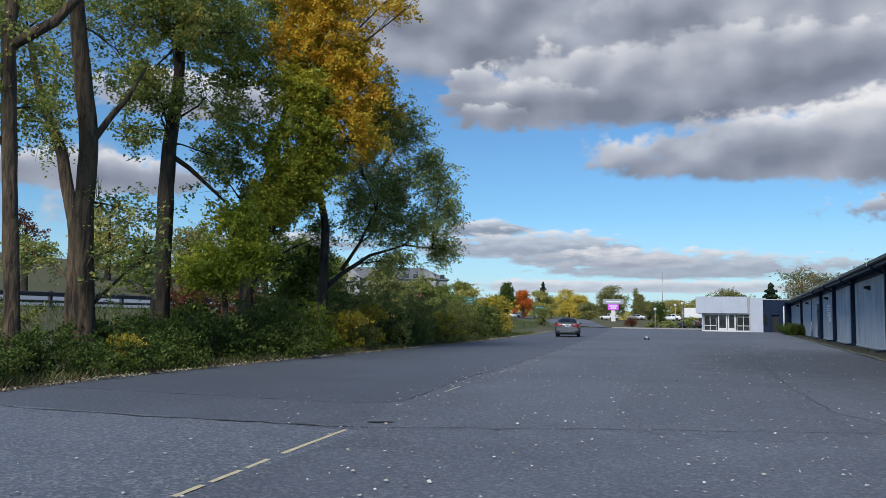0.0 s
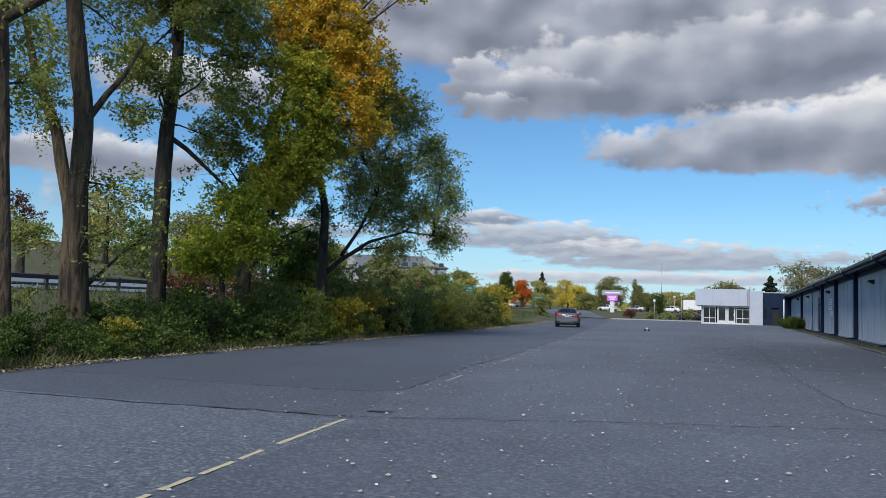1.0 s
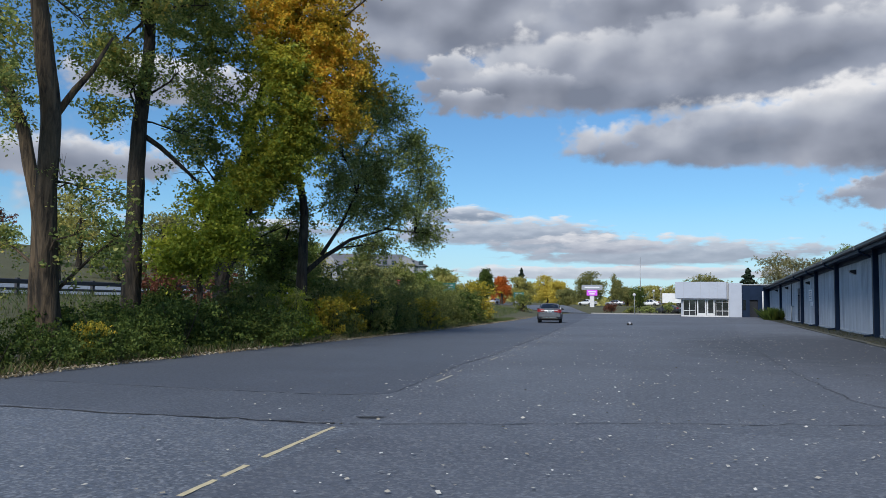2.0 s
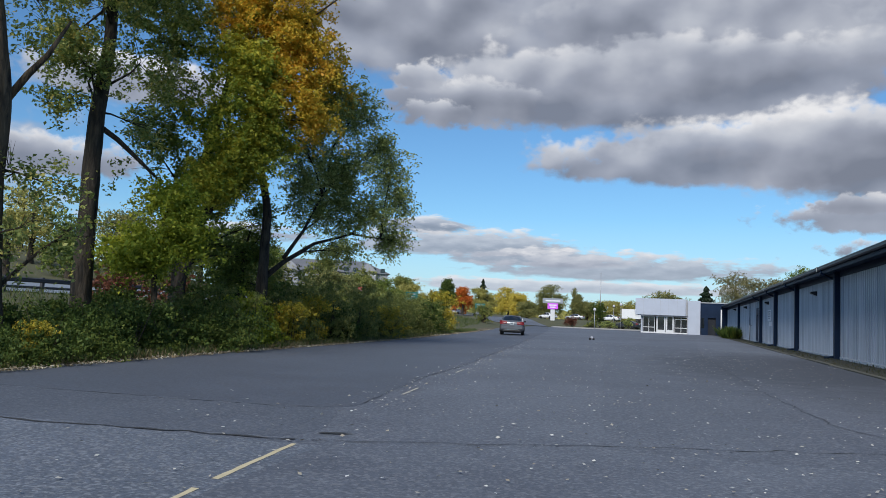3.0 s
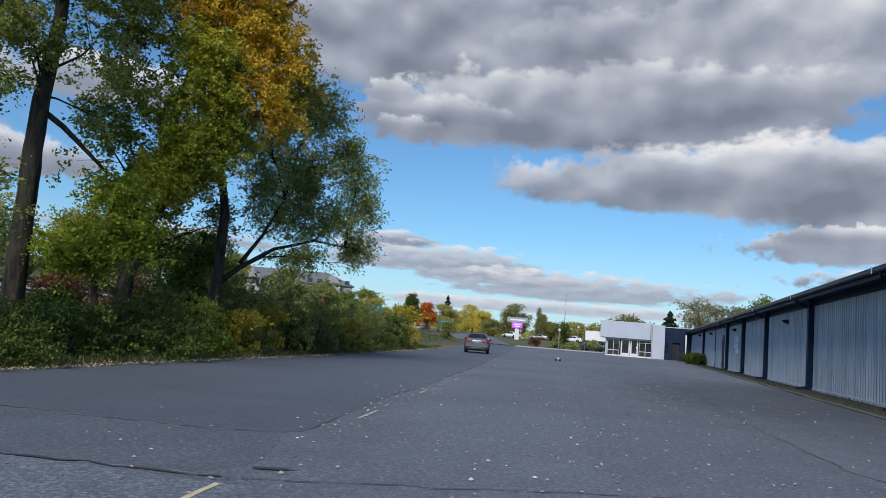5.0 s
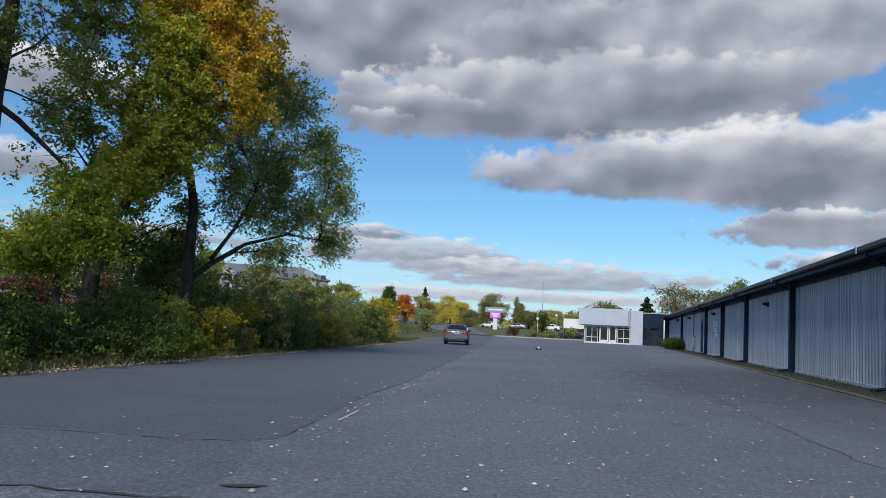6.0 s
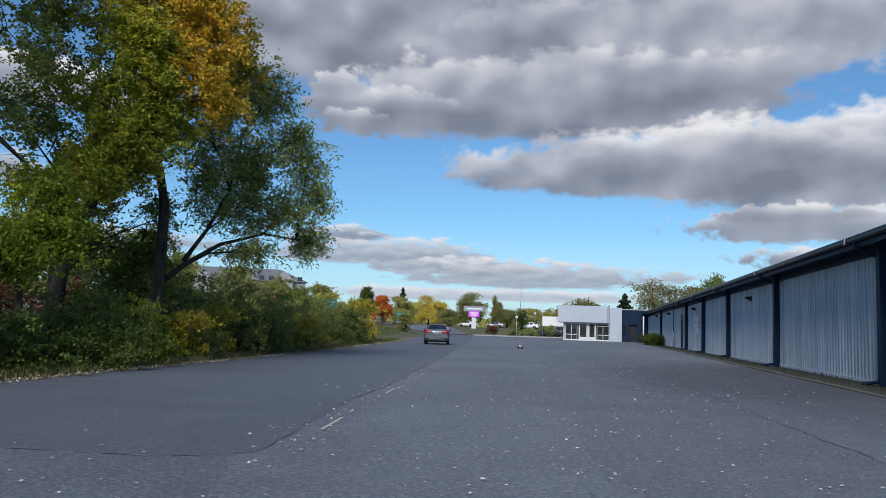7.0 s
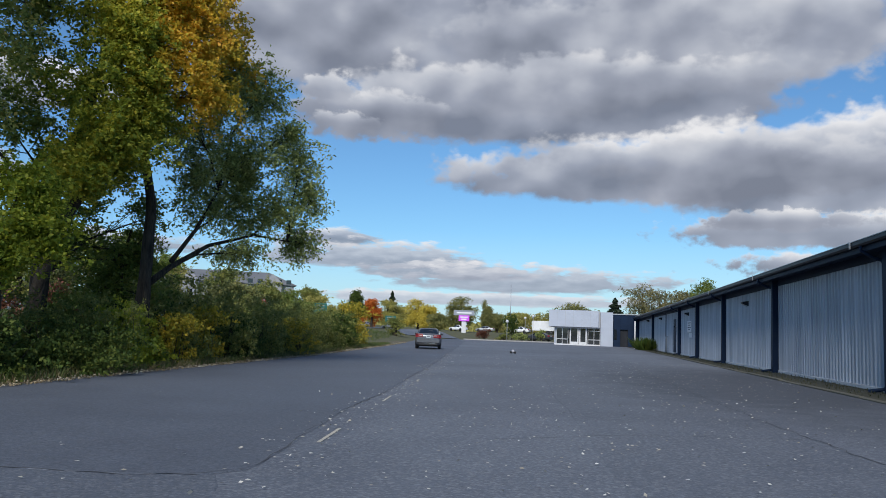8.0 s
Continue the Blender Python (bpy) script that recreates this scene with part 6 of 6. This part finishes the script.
# ---- signs, poles, far buildings ----
def road_sign(label, x, y, z, w, h, rz, mat="sign_green", bars=3, posts=(-0.3, 0.3)):
    z0 = land_z(x, y)
    ob = thing("road_sign", label, "road sign", (x, y, z0), rz)
    zc = z - z0
    box_part("face", (-w / 2, -0.03, zc - h / 2), (w / 2, 0.03, zc + h / 2), M[mat], ob, 0.01)
    for s in posts:
        tube_part("post", [(s * w, 0.08, -0.3), (s * w, 0.08, zc + h * 0.45)], 0.06, M["galv"], ob, 6)
    for k in range(bars):
        zz = zc + h * (0.28 - 0.28 * k)
        box_part("text_bar", (-w * (0.36 - 0.05 * k), -0.036, zz - h * 0.05), (w * (0.30 - 0.03 * (k % 2)), -0.0305, zz + h * 0.05), M["galv"], ob, 0.0, "pale bar of unreadable text")


x, y = at(-13.0, 128)
road_sign("green highway sign with white lettering bars", x, y, 2.8, 1.7, 1.1, 10)
x, y = at(-18.1, 62)
road_sign("green highway sign half hidden by shrubs", x, y, 2.65, 1.0, 0.8, 14)
x, y = at(-22.0, 70)
road_sign("small red and white road sign on a post", x, y, 3.2, 0.34, 0.62, 20, "sign_red", 2, (0,))

px, py = at(-7.7, 150)
pz = land_z(px, py)
pylon = thing("pylon_sign", "roadside pylon sign with magenta lit panel", "sign", (px, py, pz - 1.1), 8)
box_part("column", (-0.42, -0.2, 0.9), (0.42, 0.2, 3.26), M["trim_white"], pylon, 0.02, "white sign column")
box_part("cabinet", (-1.95, -0.3, 4.35), (1.95, 0.3, 5.3), M["sign_grey"], pylon, 0.03, "grey sign cabinet")
box_part("display", (-1.0, -0.36, 3.265), (1.0, 0.3, 4.34), M["led"], pylon, 0.02, "magenta glowing display")
for a, b, z in ((-0.7, 0.7, 4.0), (-0.5, 0.5, 3.6)):
    box_part("text_bar", (a, -0.372, z - 0.12), (b, -0.363, z + 0.12), M["sign_white"], pylon, 0.0, "white bar of unreadable text")
box_part("text_bar", (-1.4, -0.312, 4.7), (1.4, -0.303, 4.95), M["sign_white"], pylon, 0.0, "white bar of unreadable text")
for az_, d_, h_ in ((-4.35, 190, 11.6),):
    x, y = at(az_, d_)
    ob = thing("flag_pole", "thin tall steel pole beyond the lot", "pole", (x, y, land_z(x, y)))
    tube_part("pole", [(0, 0, -0.3), (0, 0, h_ / 2), (0, 0, h_)], [0.14, 0.11, 0.07], M["galv"], ob, 8)
for az_, d_, h_ in ((-4.6, 119, 3.0), (-2.75, 124, 4.0), (-3.3, 140, 3.4)):
    x, y = at(az_, d_)
    ob = thing("lamp_post", "slim post with pale globe lamp", "lamp post", (x, y, land_z(x, y)), group="globe lamps")
    tube_part("pole", [(0, 0, -0.2), (0, 0, h_ - 0.2)], 0.045, M["galv"], ob, 8)
    bm = bmesh.new()
    bmesh.ops.create_uvsphere(bm, u_segments=12, v_segments=8, radius=0.24, matrix=Matrix.Translation((0, 0, h_)))
    part("globe", bm, M["lamp_clear"], ob, "pale globe", True)

x, y = at(-1.9, 165)
tr = thing("box_trailer", "white box trailer in the far car park", "trailer", (x, y, land_z(x, y)), 80)
box_part("box", (-1.1, -2.4, 0.7), (1.1, 2.4, 2.7), M["white_car"], tr, 0.04)
for s in (1, -1):
    for yy_ in (-1.6, -0.8):
        wheel(tr, s * 1.0, yy_, 0.38, 0.24)
box_part("hitch", (-0.1, 2.4, 0.55), (0.1, 3.3, 0.702), M["car_dark"], tr, 0.02)
# apartment block
ax, ay = at(-25.6, 178)
az0 = land_z(ax, ay)
apt = thing("apartment_building", "pale four-storey apartment block with grey hipped roof", "building", (ax, ay, az0), 24)
L, D, H = 17.0, 8.0, 9.6 - az0
box_part("wall", (-L, -D, -1.0), (L, D, H), M["apt_wall"], apt, 0.02)
rv = [(-L - 0.6, -D - 0.6, H), (L + 0.6, -D - 0.6, H), (L + 0.6, D + 0.6, H), (-L - 0.6, D + 0.6, H), (-L + 5, 0, H + 3.0), (L - 5, 0, H + 3.0)]
mesh_ob("roof", rv, [(0, 1, 5, 4), (1, 2, 5), (2, 3, 4, 5), (3, 0, 4), (0, 3, 2, 1)], M["apt_roof"], apt)
for gx in (-12.5, -4.2, 4.2, 12.5):
    box_part("bay", (gx - 1.9, -D - 1.2, -1.0), (gx + 1.9, -D - 0.001, H + 0.2), M["apt_stone"], apt, 0.02, "projecting grey bay")
    gvs = [(gx - 2.2, -D - 1.3, H + 0.2), (gx + 2.2, -D - 1.3, H + 0.2), (gx, -D - 1.3, H + 2.2), (gx - 2.2, -1.5, H + 0.2), (gx + 2.2, -1.5, H + 0.2), (gx, -1.5, H + 2.2)]
    mesh_ob("gable", gvs, [(0, 1, 2), (3, 5, 4), (0, 2, 5, 3), (1, 4, 5, 2), (0, 3, 4, 1)], M["apt_wall"], apt, "white gable")
for st_ in range(3):
    for k in range(17):
        wx = -L + 1.2 + k * 1.98
        fy = -D - 1.2 if any(abs(wx - gx) < 1.5 for gx in (-12.5, -4.2, 4.2, 12.5)) else -D
        if fy == -D and any(abs(wx - gx) < 2.5 for gx in (-12.5, -4.2, 4.2, 12.5)):
            continue
        w = box_part("window", (wx - 0.5, fy - 0.06, 0.7 + st_ * 2.7), (wx + 0.5, fy - 0.004, 2.2 + st_ * 2.7), M["glass"], apt, 0.0)
        box_part("window_frame", (wx - 0.62, fy - 0.09, 0.58 + st_ * 2.7), (wx + 0.62, fy - 0.061, 0.7 + st_ * 2.7), M["trim_white"], w, 0.0)
